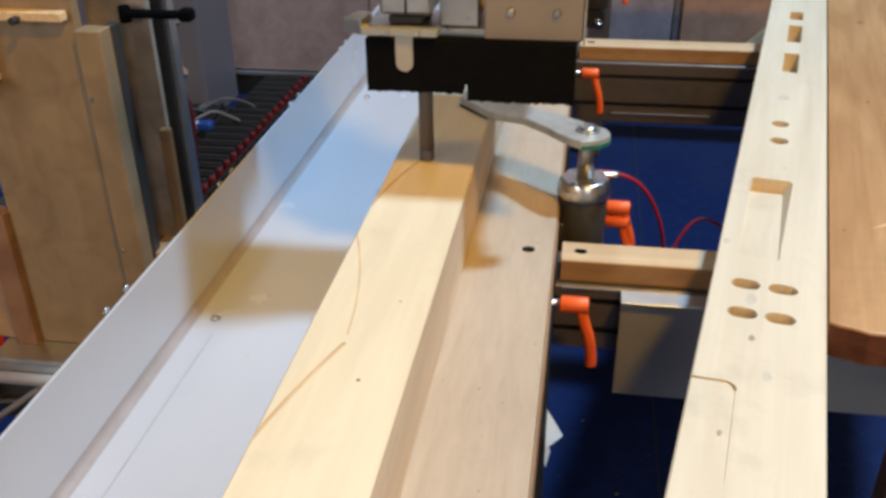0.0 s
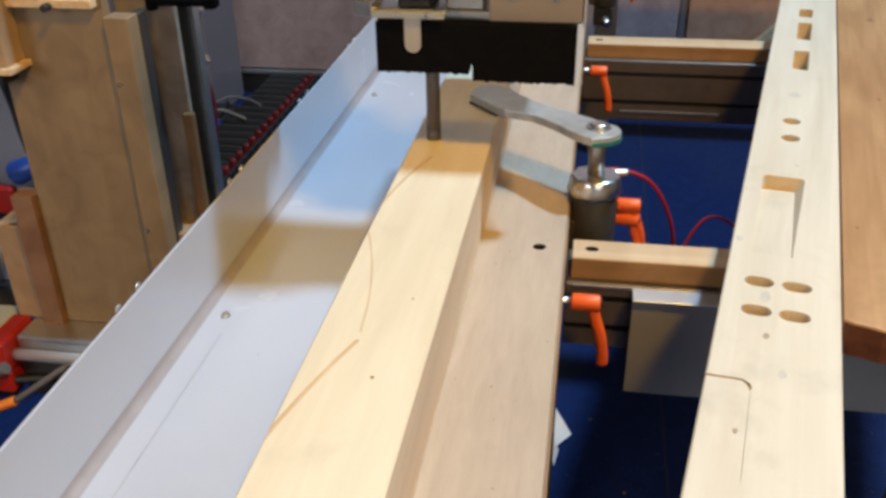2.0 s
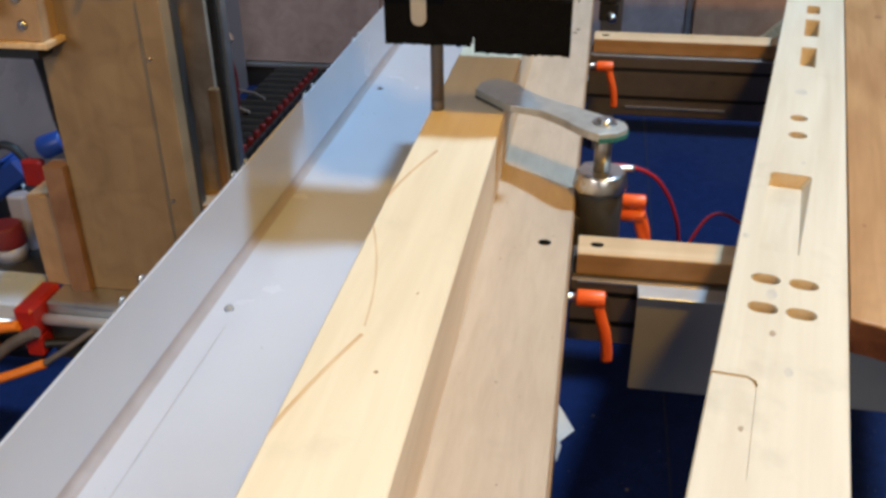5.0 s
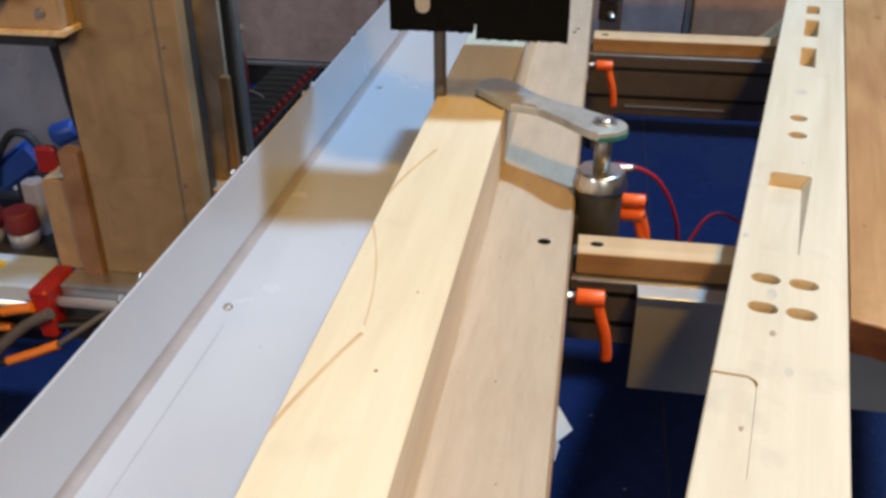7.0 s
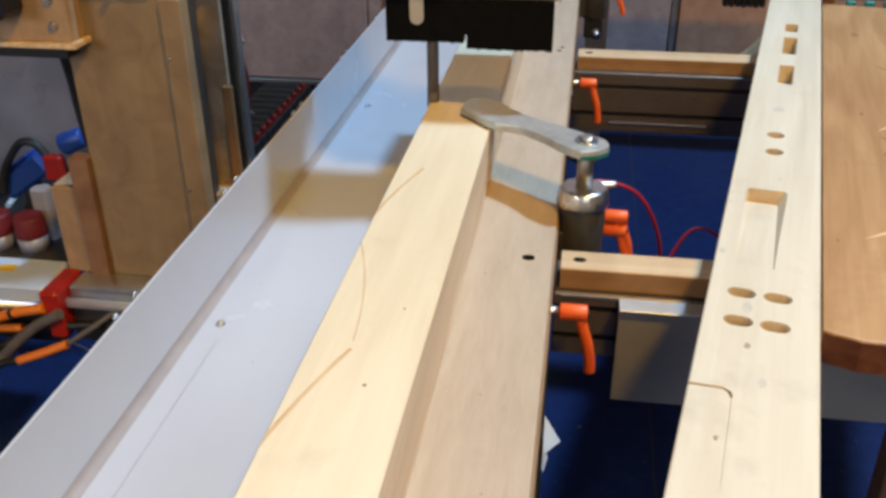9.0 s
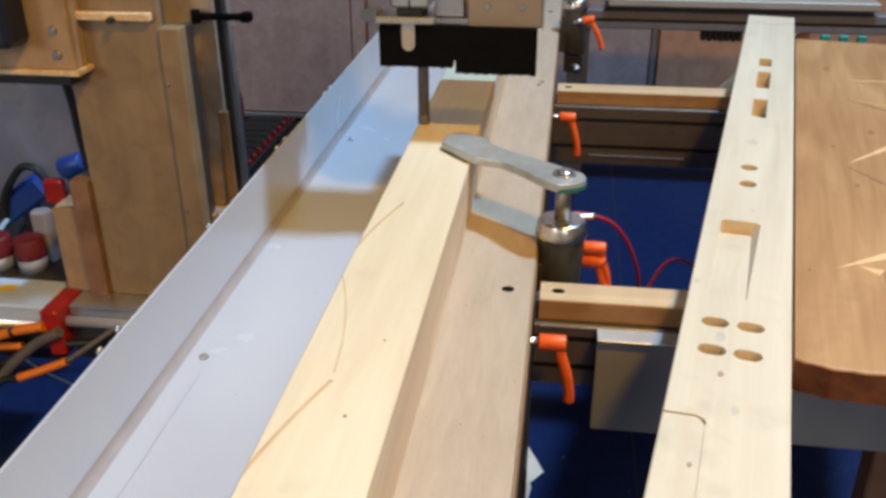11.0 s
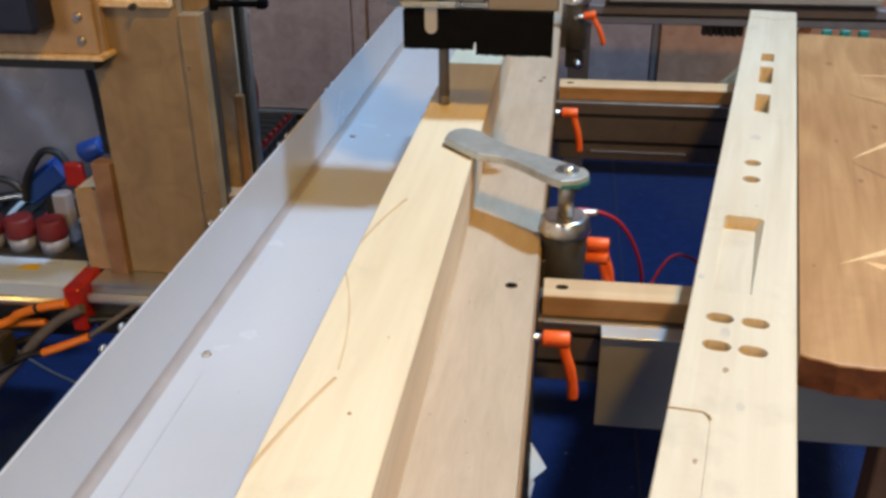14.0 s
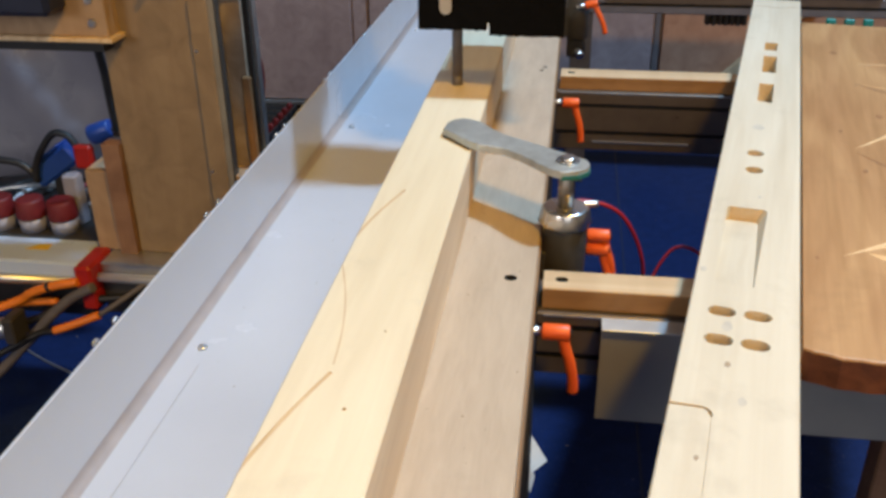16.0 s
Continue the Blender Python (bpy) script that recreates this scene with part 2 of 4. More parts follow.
def prism(points, z0, z1, bevel=0.0, bm=None):
    bm = bm or bmesh.new()
    low = [bm.verts.new((x, y, z0)) for x, y in points]
    top = [bm.verts.new((x, y, z1)) for x, y in points]
    bm.faces.new(low[::-1]), bm.faces.new(top)
    for i in range(len(points)):
        j = (i + 1) % len(points)
        bm.faces.new((low[i], low[j], top[j], top[i]))
    bmesh.ops.recalc_face_normals(bm, faces=bm.faces)
    if bevel:
        bmesh.ops.bevel(bm, geom=list(bm.edges), offset=bevel, segments=2, profile=0.5, affect="EDGES")
    return bm


def tube(points, r, n=10, steps=8, bm=None):
    """A round line through the points, smoothed."""
    bm = bm or bmesh.new()
    P = [Vector(p) for p in points]
    P = [P[0] * 2 - P[1], *P, P[-1] * 2 - P[-2]]
    line = []
    for i in range(1, len(P) - 2):
        a, b, c, d = P[i - 1:i + 3]
        for k in range(steps):
            t = k / steps
            line.append(0.5 * (2 * b + (c - a) * t + (2 * a - 5 * b + 4 * c - d) * t * t + (3 * b - a - 3 * c + d) * t ** 3))
    line.append(P[-2])
    rings = []
    up = Vector((0.13, 0.21, 1)).normalized()
    for i, p in enumerate(line):
        d = (line[min(i + 1, len(line) - 1)] - line[max(i - 1, 0)]).normalized()
        s = d.cross(up)
        s = s.normalized() if s.length > 1e-4 else Vector((1, 0, 0))
        w = s.cross(d)
        rings.append([bm.verts.new(p + (s * math.cos(2 * math.pi * k / n) + w * math.sin(2 * math.pi * k / n)) * r) for k in range(n)])
    for a, b in zip(rings, rings[1:]):
        for k in range(n):
            f = bm.faces.new((a[k], a[(k + 1) % n], b[(k + 1) % n], b[k]))
            f.smooth = True
    bm.faces.new(rings[0]), bm.faces.new(rings[-1][::-1])
    bmesh.ops.recalc_face_normals(bm, faces=bm.faces)
    return bm


def carve(ob, cutters, floors=1):
    """Cut the bmeshes out of ob; the cut faces take the second material."""
    for cut in cutters:
        cut.normal_update()
        for f in cut.faces:
            f.material_index = floors if max(abs(f.normal.z), abs(f.normal.x)) > 0.66 else 1
        me = bpy.data.meshes.new("cutter")
        cut.to_mesh(me)
        cut.free()
        for m in ob.data.materials:
            me.materials.append(m)
        tool = new("cutter", me)
        mod = ob.modifiers.new("cut", "BOOLEAN")
        mod.operation, mod.object, mod.solver = "DIFFERENCE", tool, "EXACT"
        made = bpy.data.meshes.new_from_object(ob.evaluated_get(bpy.context.evaluated_depsgraph_get()))
        ob.modifiers.clear()
        old, ob.data = ob.data, made
        made.name = ob.name
        bpy.data.meshes.remove(old)
        bpy.data.objects.remove(tool)
        bpy.data.meshes.remove(me)
    return ob


def oblong(cx, cy, w, h, z0, z1, turn=0.0, n=8):
    """An upright slot with round ends, w along its own x."""
    r, pts = h / 2, []
    for side in (1, -1):
        for k in range(n + 1):
            a = -math.pi / 2 + math.pi * k / n + (0 if side > 0 else math.pi)
            x, y = side * max(0, w / 2 - r) + r * math.cos(a), r * math.sin(a)
            pts.append((cx + x * math.cos(turn) - y * math.sin(turn), cy + x * math.sin(turn) + y * math.cos(turn)))
    return prism(pts, z0, z1)


def bolt_head(p, r=0.006, axis=(0, 0, 1), mat=None, parent=None, name="screw"):
    p, a = Vector(p), Vector(axis)
    bm = rod(p, p + a * r * 0.55, r, r * 0.8, 14)
    rod(p + a * r * 0.5, p + a * r * 0.85, r * 0.45, r * 0.35, 6, bm)
    return part(name, bm, mat or CHROME, parent)


# hall
floor = tagged(part("floor", box(-9, 9, -7, 11, -0.05, 0.0), CARPET), "dark blue needle-felt hall carpet with sawdust", "floor", kind="structure")
for x in (-1.25, -0.62, 0.28, 1.3):
    part("carpet_seam", box(x, x + 0.006, -3, 3.05, 0.0, 0.0015), SEAMBLUE, floor)
cord = part("floor_cord", tube([(-1.75, 1.19, 0.003), (-1.468, 1.003, 0.003), (-1.29, 0.913, 0.003), (-1.10, 0.84, 0.003), (-0.95, 0.80, 0.003)], 0.003), ALU_LIGHT)
tagged(cord, "thin pale cord lying on the blue carpet", "cord")
tagged(part("ceiling", box(-9, 9, -7, 11, 6.0, 6.2), GREYWALL), "high grey hall ceiling", "ceiling", kind="structure")
for nm, b in (("wall_south", (-9, 9, -7.2, -7, 0, 6)), ("wall_north", (-9, 9, 11, 11.2, 0, 6)), ("wall_west", (-9.2, -9, -7, 11, 0, 6)), ("wall_east", (9, 9.2, -7, 11, 0, 6))):
    tagged(part(nm, box(*b), GREYWALL), "plain grey exhibition hall wall", "wall", kind="structure")

# booth back wall of boards
back = tagged(part("wall_booth", box(-4.2, 3.2, 3.06, 3.12, 0.0, 2.6), PANEL), "brown panelled booth wall behind the machine", "wall", kind="structure")
edges = [-4.2, -3.0, -1.95, -0.94, -0.86, 0.42, 0.455, 1.6, 3.2]
for a, b in zip(edges, edges[1:]):
    slim = b - a < 0.1
    y = 3.05 if slim else 3.035
    part("panel", box(a + 0.004, b - 0.004, y, 3.058, 0.125, 2.6, 0.003), (PANEL if b < 0.0 else ALU_FAR) if slim else (PANEL if b < 0.45 else PANEL_WARM), back)
part("baseboard", box(-4.2, 3.2, 3.02, 3.058, 0.10, 0.118, 0.002), ALU_LIGHT, back, "light metal edge strip")
part("plinth", box(-4.2, 3.2, 3.03, 3.058, 0.0, 0.098), RUBBER, back, "dark recessed plinth")

# machine table: plywood top, coated sheet tray and fence
table = thing("machine_table", "machining table with plywood top and white sheet-metal tray and fence", "machine table")
ply = part("tabletop", box(-0.165, 0.032, -1.05, 2.25, 0.8345, 0.9, 0.0015), [PLY, RUBBER], table, "film-faced brown plywood strip")
holes = [(0.0, 0.0), (0.0, 0.97 - 0.012), (0.006, 0.985), (0.0, -0.75), (0.0, 1.75)]
carve(ply, [oblong(x, y, 0.017 if i in (0, 3, 4) else 0.011, 0.015 if i in (0, 3, 4) else 0.009, 0.88, 0.95) for i, (x, y) in enumerate(holes)])
part("edge_strip", box(0.0325, 0.0345, -1.05, 2.25, 0.836, 0.8935), PLY_EDGE, table, "raw plywood edge")


def tray_mesh():
    """One bent sheet: flat floor, rounded inner corner, upright fence."""
    bm, prof, r = bmesh.new(), [(-0.02, 0.8335)], 0.011
    cx, cz = -0.417 + r, 0.8335 + r
    prof += [(cx + r * math.cos(a), cz + r * math.sin(a)) for a in [math.radians(270 - 15 * k) for k in range(7)]]
    prof += [(-0.417, 0.9505), (-0.4185, 0.952), (-0.4205, 0.9505)]
    R = r + 0.0035
    prof += [(cx + R * math.cos(a), cz + R * math.sin(a)) for a in [math.radians(180 + 15 * k) for k in range(7)]]
    prof += [(-0.02, 0.830)]
    ys = [-1.05, 0.1, 1.2, 2.25]
    dip = [0.006, 0.0035, 0.0, 0.0]
    rows = [[bm.verts.new((x, y, z - (d if z > 0.94 else 0.0))) for x, z in prof] for y, d in zip(ys, dip)]
    n = len(prof)
    for a, b in zip(rows, rows[1:]):
        for k in range(n):
            f = bm.faces.new((a[k], a[(k + 1) % n], b[(k + 1) % n], b[k]))
            f.smooth = True
    bm.faces.new(rows[0]), bm.faces.new(rows[-1][::-1])
    bmesh.ops.recalc_face_normals(bm, faces=bm.faces)
    # Shade in the bent corner is put into the colour of these faces.
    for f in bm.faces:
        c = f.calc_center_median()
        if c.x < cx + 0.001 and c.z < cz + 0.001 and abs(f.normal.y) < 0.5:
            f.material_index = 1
    return bm


tray = part("tray", tray_mesh(), [TRAY, CREASE_SHADE], table, "glossy white coated sheet tray with upright fence")
tray.data.set_sharp_from_angle(angle=radians(40))
part("seam", box(-0.3755, -0.3742, -1.05, -0.15, 0.8336, 0.8341), SEAM, tray)
for y in (-0.95, -0.113, 0.725, 1.56):
    bolt_head((-0.384, y, 0.8338), 0.0065, parent=tray)
for k in range(9):
    y = -0.60 + 0.32 * k
    for d in (0, 0.045):
        bolt_head((-0.4212, y + d, 0.9465), 0.0058, (-1, 0, 0.1), parent=tray, name="bolt")
for y in (-0.8, 0.42, 1.75):
    part("leg", box(-0.36, 0.025, y - 0.05, y + 0.05, 0.0, 0.76, 0.004), DARKMETAL, table, "dark steel table leg")
part("frame_beam", box(-0.40, 0.020, -1.0, 2.2, 0.76, 0.8295, 0.003), ALU, table, "dark aluminium frame under the top")
part("cable_duct", box(0.0205, 0.030, -1.0, 2.2, 0.775, 0.825, 0.002), RUBBER, table)

bm = bmesh.new()
corner = [bm.verts.new(v) for v in ((0.0265, 0.400, 0.325), (0.060, 0.366, 0.292), (0.030, 0.352, 0.268), (0.0265, 0.372, 0.29))]
bm.faces.new((corner[0], corner[3], corner[1])), bm.faces.new((corner[3], corner[2], corner[1]))
flap = [bm.verts.new(v) for v in ((0.0268, 0.366, 0.284), (0.0375, 0.352, 0.262), (0.0300, 0.338, 0.232), (0.0266, 0.345, 0.240))]
bm.faces.new(flap)
tag = tagged(part("paper_tag", bm, PAPER), "folded white paper tag stuck to the table leg", "paper tag")
tag.modifiers.new("thick", "SOLIDIFY").thickness = 0.0006

# workpiece on the table
def beam_mesh():
    bm = box(-0.181, -0.0755, -0.98, 1.75, 0.9005, 0.993, 0.0015)
    bm.normal_update()
    for f in bm.faces:
        # Beam sides take a darker copy of the wood, shade included in the colour.
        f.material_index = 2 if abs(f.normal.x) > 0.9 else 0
    return bm


beam = tagged(part("timber_beam", beam_mesh(), [PINE, PINE_CUT, PINE_SHADED]), "pale planed softwood beam being routed on the table", "timber beam")


def groove(points, w, z0, z1):
    P = [Vector((*p, 0)) for p in points]
    left, right = [], []
    for i, p in enumerate(P):
        d = (P[min(i + 1, len(P) - 1)] - P[max(i - 1, 0)]).normalized()
        s = Vector((-d.y, d.x, 0)) * w / 2
        left.append((p + s)[:2]), right.append((p - s)[:2])
    return prism(left + right[::-1], z0, z1)


def bow(a, b, sag, n=9):
    a, b = Vector(a), Vector(b)
    d = b - a
    s = Vector((-d.y, d.x)).normalized() * sag
    return [a + d * k / n + s * 4 * (k / n) * (1 - k / n) for k in range(n + 1)]


carve(beam, [groove(bow((-0.146, 0.055), (-0.187, -0.14), -0.006), 0.0035, 0.9922, 0.9985),
             groove(bow((-0.180, -0.16), (-0.142, -0.352), 0.007), 0.0016, 0.9927, 0.9985),
             groove(bow((-0.141, -0.365), (-0.188, -0.54), -0.004), 0.004, 0.9920, 0.9985),
             oblong(-0.116, -0.417, 0.004, 0.004, 0.988, 0.9985), oblong(-0.105, -0.29, 0.0025, 0.0025, 0.99, 0.9985)])

# support arms with wooden laths
arms = []
for y0, deep, zb in ((-0.02, 0.047, 0.777), (0.921, 0.058, 0.735)):
    arm = thing("support_arm", "dark aluminium support arm topped with a wooden lath", "support arm", "support arms beside the table")
    lath = part("lath", box(0.042, 1.25, y0, y0 + deep, 0.870, 0.9, 0.0012), [LATH, RUBBER], arm, "pale wooden lath with bolt holes")
    carve(lath, [oblong(0.066, y0 + deep * 0.5, 0.017, 0.012, 0.885, 0.95), oblong(1.0, y0 + deep * 0.5, 0.017, 0.012, 0.885, 0.95)])
    # Thin facing in a darker wood tone on the lath's front.
    part("lath_face", box(0.0425, 1.25, y0 - 0.0018, y0 - 0.0002, 0.871, 0.8985), LATH_SIDE, lath, "darker lath side")
    prof = part("profile", box(0.036, 1.30, y0 - 0.012, y0 + deep + 0.03, zb, 0.8695, 0.002), [ALU, RUBBER], arm)
    h = 0.8695 - zb
    carve(prof, [box(0.0, 1.4, y0 - 0.03, y0 - 0.004, zb + h * f, zb + h * f + 0.008) for f in (0.28, 0.74)])
    part("edge_line", box(0.045, 0.60, y0 - 0.0135, y0 - 0.0118, 0.8655, 0.8675), ALU_LIGHT, arm)
    part("foot", box(0.85, 0.95, y0, y0 + 0.06, 0.0, zb, 0.003), ALU, arm)
    part("end_bracket", box(0.0365, 0.0415, y0 + 0.004, y0 + deep, 0.845, 0.8695), STEEL, arm)
    arms.append(arm)
part("post", box(0.505, 0.600, 0.0, 0.045, 0.0, 0.7765, 0.003), REDBOARD, arms[0], "brown wooden post under the support arm")
plate = part("apron_plate", box(0.118, 0.78, -0.054, -0.0505, 0.725, 0.866, 0.0008), PLATE, arms[0], "grey sheet steel apron")
part("flange", box(0.118, 0.78, -0.062, -0.0325, 0.8662, 0.8685, 0.0008), PLATE_TOP, arms[0], "bright flange of the apron")
part("edge_line", box(0.12, 0.33, 0.9055, 0.9088, 0.754, 0.757), ALU_LIGHT, arms[1])

# orange clamping levers
def lever(m, two=False):
    t = thing("clamping_lever", "orange plastic clamping lever with steel stud", "clamping lever", "clamping levers")
    part("stud", rod((-0.024, 0, 0), (0.002, 0, 0), 0.006, n=14), CHROME, t)
    part("hub", rod((0, 0, 0), (0.034, 0, 0), 0.0105, n=20, bevel=0.002), ORANGE, t)
    part("pin", rod((-0.002, 0, 0), (0.0365, 0, 0), 0.0055, n=12), RUBBER, t)
    bm = tube([(0.025, 0, 0.0), (0.029, -0.003, -0.018), (0.036, -0.006, -0.040), (0.0405, -0.006, -0.064), (0.0415, -0.006, -0.084)], 0.0072, 10, 6)
    for v in bm.verts:
        k = min(1, max(0, -v.co.z / 0.078))
        v.co.y = -0.004 + (v.co.y + 0.004) * (0.75 + 0.1 * k)
    part("grip", bm, ORANGE, t)
    t.matrix_basis = m
    return t


lever_a = lever(pose(0.045, -0.078, 0.871))
copy_thing(lever_a, pose(0.051, 0.823, 0.871))
copy_thing(lever_a, pose(0.101, 0.215, 0.862, 0, 0, 0))
copy_thing(lever_a, pose(0.101, 0.215, 0.840, 0, 0, -6))
copy_thing(lever_a, pose(0.094, 1.46, 0.937, 0, -12, 0))


# swing clamps
def swing_clamp(x, y, z, arm_pts, tall=0.21):
    t = thing("swing_clamp", "pneumatic swing clamp with black cylinder and galvanised arm", "swing clamp", "swing clamps")
    part("cylinder", rod((x, y, z - tall), (x, y, z), 0.032, n=32, bevel=0.004), DARKMETAL, t, "black clamp cylinder")
    part("mount", box(0.0352, x, y - 0.02, y + 0.02, z - 0.12, z - 0.04, 0.002), DARKMETAL, t)
    part("flange", rod((x, y, z), (x, y, z + 0.026), 0.039, 0.034, n=8, bevel=0.003), CHROME, t, "bright machined flange")
    part("rod", rod((x, y, z + 0.026), (x, y, 0.9945), 0.0115, n=24), WORN, t, "polished rod")
    if arm_pts:
        a = part("arm", prism(arm_pts, 0.9948, 1.0065, 0.0015), ZINC, t, "galvanised clamp arm pressing on the beam")
        part("edge_trim", prism([(0.058, 0.1065), (0.0815, 0.1145), (0.0952, 0.129), (0.0972, 0.142), (0.0922, 0.158), (0.090, 0.156), (0.0945, 0.142), (0.0925, 0.131), (0.080, 0.118), (0.058, 0.1105)], 0.994, 0.9995), GREENEDGE, a, "teal painted arm end")
        part("washer", rod((x, y, 1.0065), (x, y, 1.009), 0.0165, n=24), STEEL, a)
        part("bolt", rod((x, y, 1.009), (x, y, 1.0135), 0.0125, 0.010, n=24, bevel=0.002), CHROME, a)
        part("pad", prism([(-0.125, 0.260), (-0.119, 0.285), (-0.091, 0.306), (-0.079, 0.296), (-0.078, 0.209)], 0.9932, 0.9947), RUBBER, a)
    else:
        part("head", rod((x, y, z + 0.026), (x, y, z + 0.05), 0.018, n=20, bevel=0.003), DARKMETAL, t)
        part("drain", rod((x + 0.002, y - 0.01, z - tall - 0.03), (x + 0.012, y - 0.035, z - tall - 0.045), 0.014, 0.011, n=16, bevel=0.003), CHROME, t)
    return t


swing_clamp(0.066, 0.150, 0.912, [(-0.124, 0.262), (-0.121, 0.290), (-0.113, 0.305), (-0.098, 0.313), (-0.085, 0.309), (-0.069, 0.297), (-0.048, 0.268), (-0.028, 0.246), (-0.006, 0.230), (0.018, 0.214), (0.046, 0.192), (0.074, 0.172), (0.091, 0.158), (0.096, 0.142), (0.094, 0.130), (0.081, 0.116), (0.058, 0.108), (0.046, 0.116), (0.030, 0.131), (0.012, 0.153), (-0.006, 0.171), (-0.026, 0.188), (-0.046, 0.196), (-0.066, 0.201), (-0.080, 0.212)])
far = swing_clamp(0.076, 1.50, 0.965, None, 0.125)
part("port_block", box(0.05, 0.10, 1.475, 1.525, 0.79, 0.8395, 0.004), RUBBER, far)

# air lines to the clamp
def hose(name, pts, r, mat, label, cat="hose", parent=None):
    ob = part(name, tube(pts, r), mat, parent)
    return ob if parent else tagged(ob, label, cat)


hose("air_hose", [(0.04, 0.23, 0.895), (0.09, 0.245, 0.905), (0.15, 0.26, 0.88), (0.19, 0.28, 0.80), (0.20, 0.30, 0.70), (0.19, 0.32, 0.60)], 0.0031, REDHOSE, "thin red air hose looping behind the clamp")
hose("air_hose", [(0.19, 0.22, 0.76), (0.235, 0.24, 0.835), (0.29, 0.23, 0.82), (0.36, 0.20, 0.76)], 0.0024, REDHOSE, "thin red air hose under the lath")
hose("air_hose", [(0.05, 0.23, 0.893), (0.08, 0.238, 0.9), (0.115, 0.247, 0.9)], 0.0055, ALU_LIGHT, "grey end of an air hose at the clamp")
for k in range(3):
    hose("air_hose", [(0.10, 0.19, 0.80 - 0.012 * k), (0.135, 0.16, 0.80 - 0.014 * k), (0.16, 0.13, 0.785 - 0.014 * k)], 0.003, WHITE, "thin pale air hose at the clamp cylinder")

# sample timber and slab, lying on the laths at an angle
TURN = -11.4
S = math.radians(TURN)
OX, OY = 0.234, 0.0


def local(x, y):
    dx, dy = x - OX, y - OY
    return dx * math.cos(S) + dy * math.sin(S), -dx * math.sin(S) + dy * math.cos(S)


sample = part("mortised_timber", box(0.0, 0.116, -0.95, 1.525, 0.0, 0.0565, 0.0015), [TIMBER, TIMBER_CUT])
T = 0.0565
cuts = []
for x, y in ((0.240, -0.149), (0.277, -0.156), (0.229, -0.207), (0.265, -0.214)):
    lx, ly = local(x, y)
    cuts.append(oblong(lx, ly, 0.0300, 0.0205, T - 0.022, T + 0.02))
for x, y in ((0.354, 0.340), (0.341, 0.270)):
    lx, ly = local(x, y)
    cuts.append(oblong(lx, ly, 0.0262, 0.026, T - 0.03, T + 0.02))
lx, ly = local(0.315, 0.129)
lx2, ly2 = local(0.281, -0.092)
pocket = prism([(lx - 0.031, ly2), (lx + 0.031, ly2), (lx + 0.031, ly - 0.006), (lx + 0.027, ly), (lx - 0.027, ly), (lx - 0.031, ly - 0.006)], T - 0.019, T + 0.02)
for v in pocket.verts:
    if v.co.z < T and v.co.y < ly2 + 0.001:
        v.co.z = T - 0.002
    if v.co.z < T and v.co.x > lx:
        v.co.x -= 0.020
cuts.append(pocket)
for y0, y1, x in ((0.597, 0.716, 0.423), (0.791, 0.917, 0.464), (0.963, 1.029, 0.492)):
    lx, ly = local(x, (y0 + y1) / 2)
    h = (y1 - y0) / 2
    cuts.append(prism([(lx - 0.013, ly - h), (lx + 0.013, ly - h), (lx + 0.013, ly + h), (lx - 0.013, ly + h)], T - 0.034, T + 0.02))
ga, gb, gc = local(0.166, -0.322), local(0.208, -0.329), local(0.190, -0.46)
cuts.append(groove([ga, (gb[0] - 0.008, gb[1] + 0.001), (gb[0] - 0.002, gb[1] - 0.003), (gb[0], gb[1] - 0.010)], 0.0036, T - 0.004, T + 0.02))
cuts.append(groove([(gb[0], gb[1] - 0.0102), (gb[0] + 0.0005, (gb[1] + gc[1]) / 2), (gb[0] + 0.001, gc[1])], 0.0014, T - 0.0012, T + 0.02))
cuts.append(groove([(0.0, 1.44), (0.035, 1.436), (0.05, 1.425), (0.07, 1.42), (0.085, 1.435), (0.116, 1.44)], 0.004, T - 0.002, T + 0.02))
carve(sample, cuts, 0)
sample.matrix_basis = pose(OX, OY, 0.9005, 0, 0, TURN)


def knot(x, y, z, r, seed):
    """A slightly raised, uneven oval knot, longer along the grain."""
    rng, bm = random.Random(seed), bmesh.new()
    ring = [bm.verts.new((x + r * math.cos(a) * rng.uniform(0.65, 1.1), y + 1.7 * r * math.sin(a) * rng.uniform(0.7, 1.1), z)) for a in [k * math.pi / 7 for k in range(14)]]
    mid = bm.verts.new((x, y, z + 0.0004))
    for k in range(14):
        bm.faces.new((ring[k], ring[(k + 1) % 14], mid))
    low = [bm.verts.new(v.co - Vector((0, 0, 0.0006))) for v in ring]
    for k in range(14):
        bm.faces.new((ring[(k + 1) % 14], ring[k], low[k], low[(k + 1) % 14]))
    return bm


for k, (x, y, r, m) in enumerate([(0.048, -0.248, 0.0045, PALE_KNOT), (0.032, -0.401, 0.0035, PALE_KNOT), (0.05, 0.482, 0.013, BLUESTAIN), (0.008, -0.052, 0.006, BLUESTAIN), (0.043, -0.174, 0.009, BLUESTAIN), (0.063, 0.185, 0.004, BLUESTAIN), (0.065, -0.307, 0.006, BLUESTAIN)]):
    part("knot" if m is PALE_KNOT else "stain", knot(x, y, T + 0.0001, r * 0.75, k), m, sample)
tagged(sample, "pale sample timber with milled mortises and pockets on the laths", "timber beam")

slab = part("live_edge_slab", bmesh.new(), [SLAB, SLAB_CUT, SLAB_BARK])


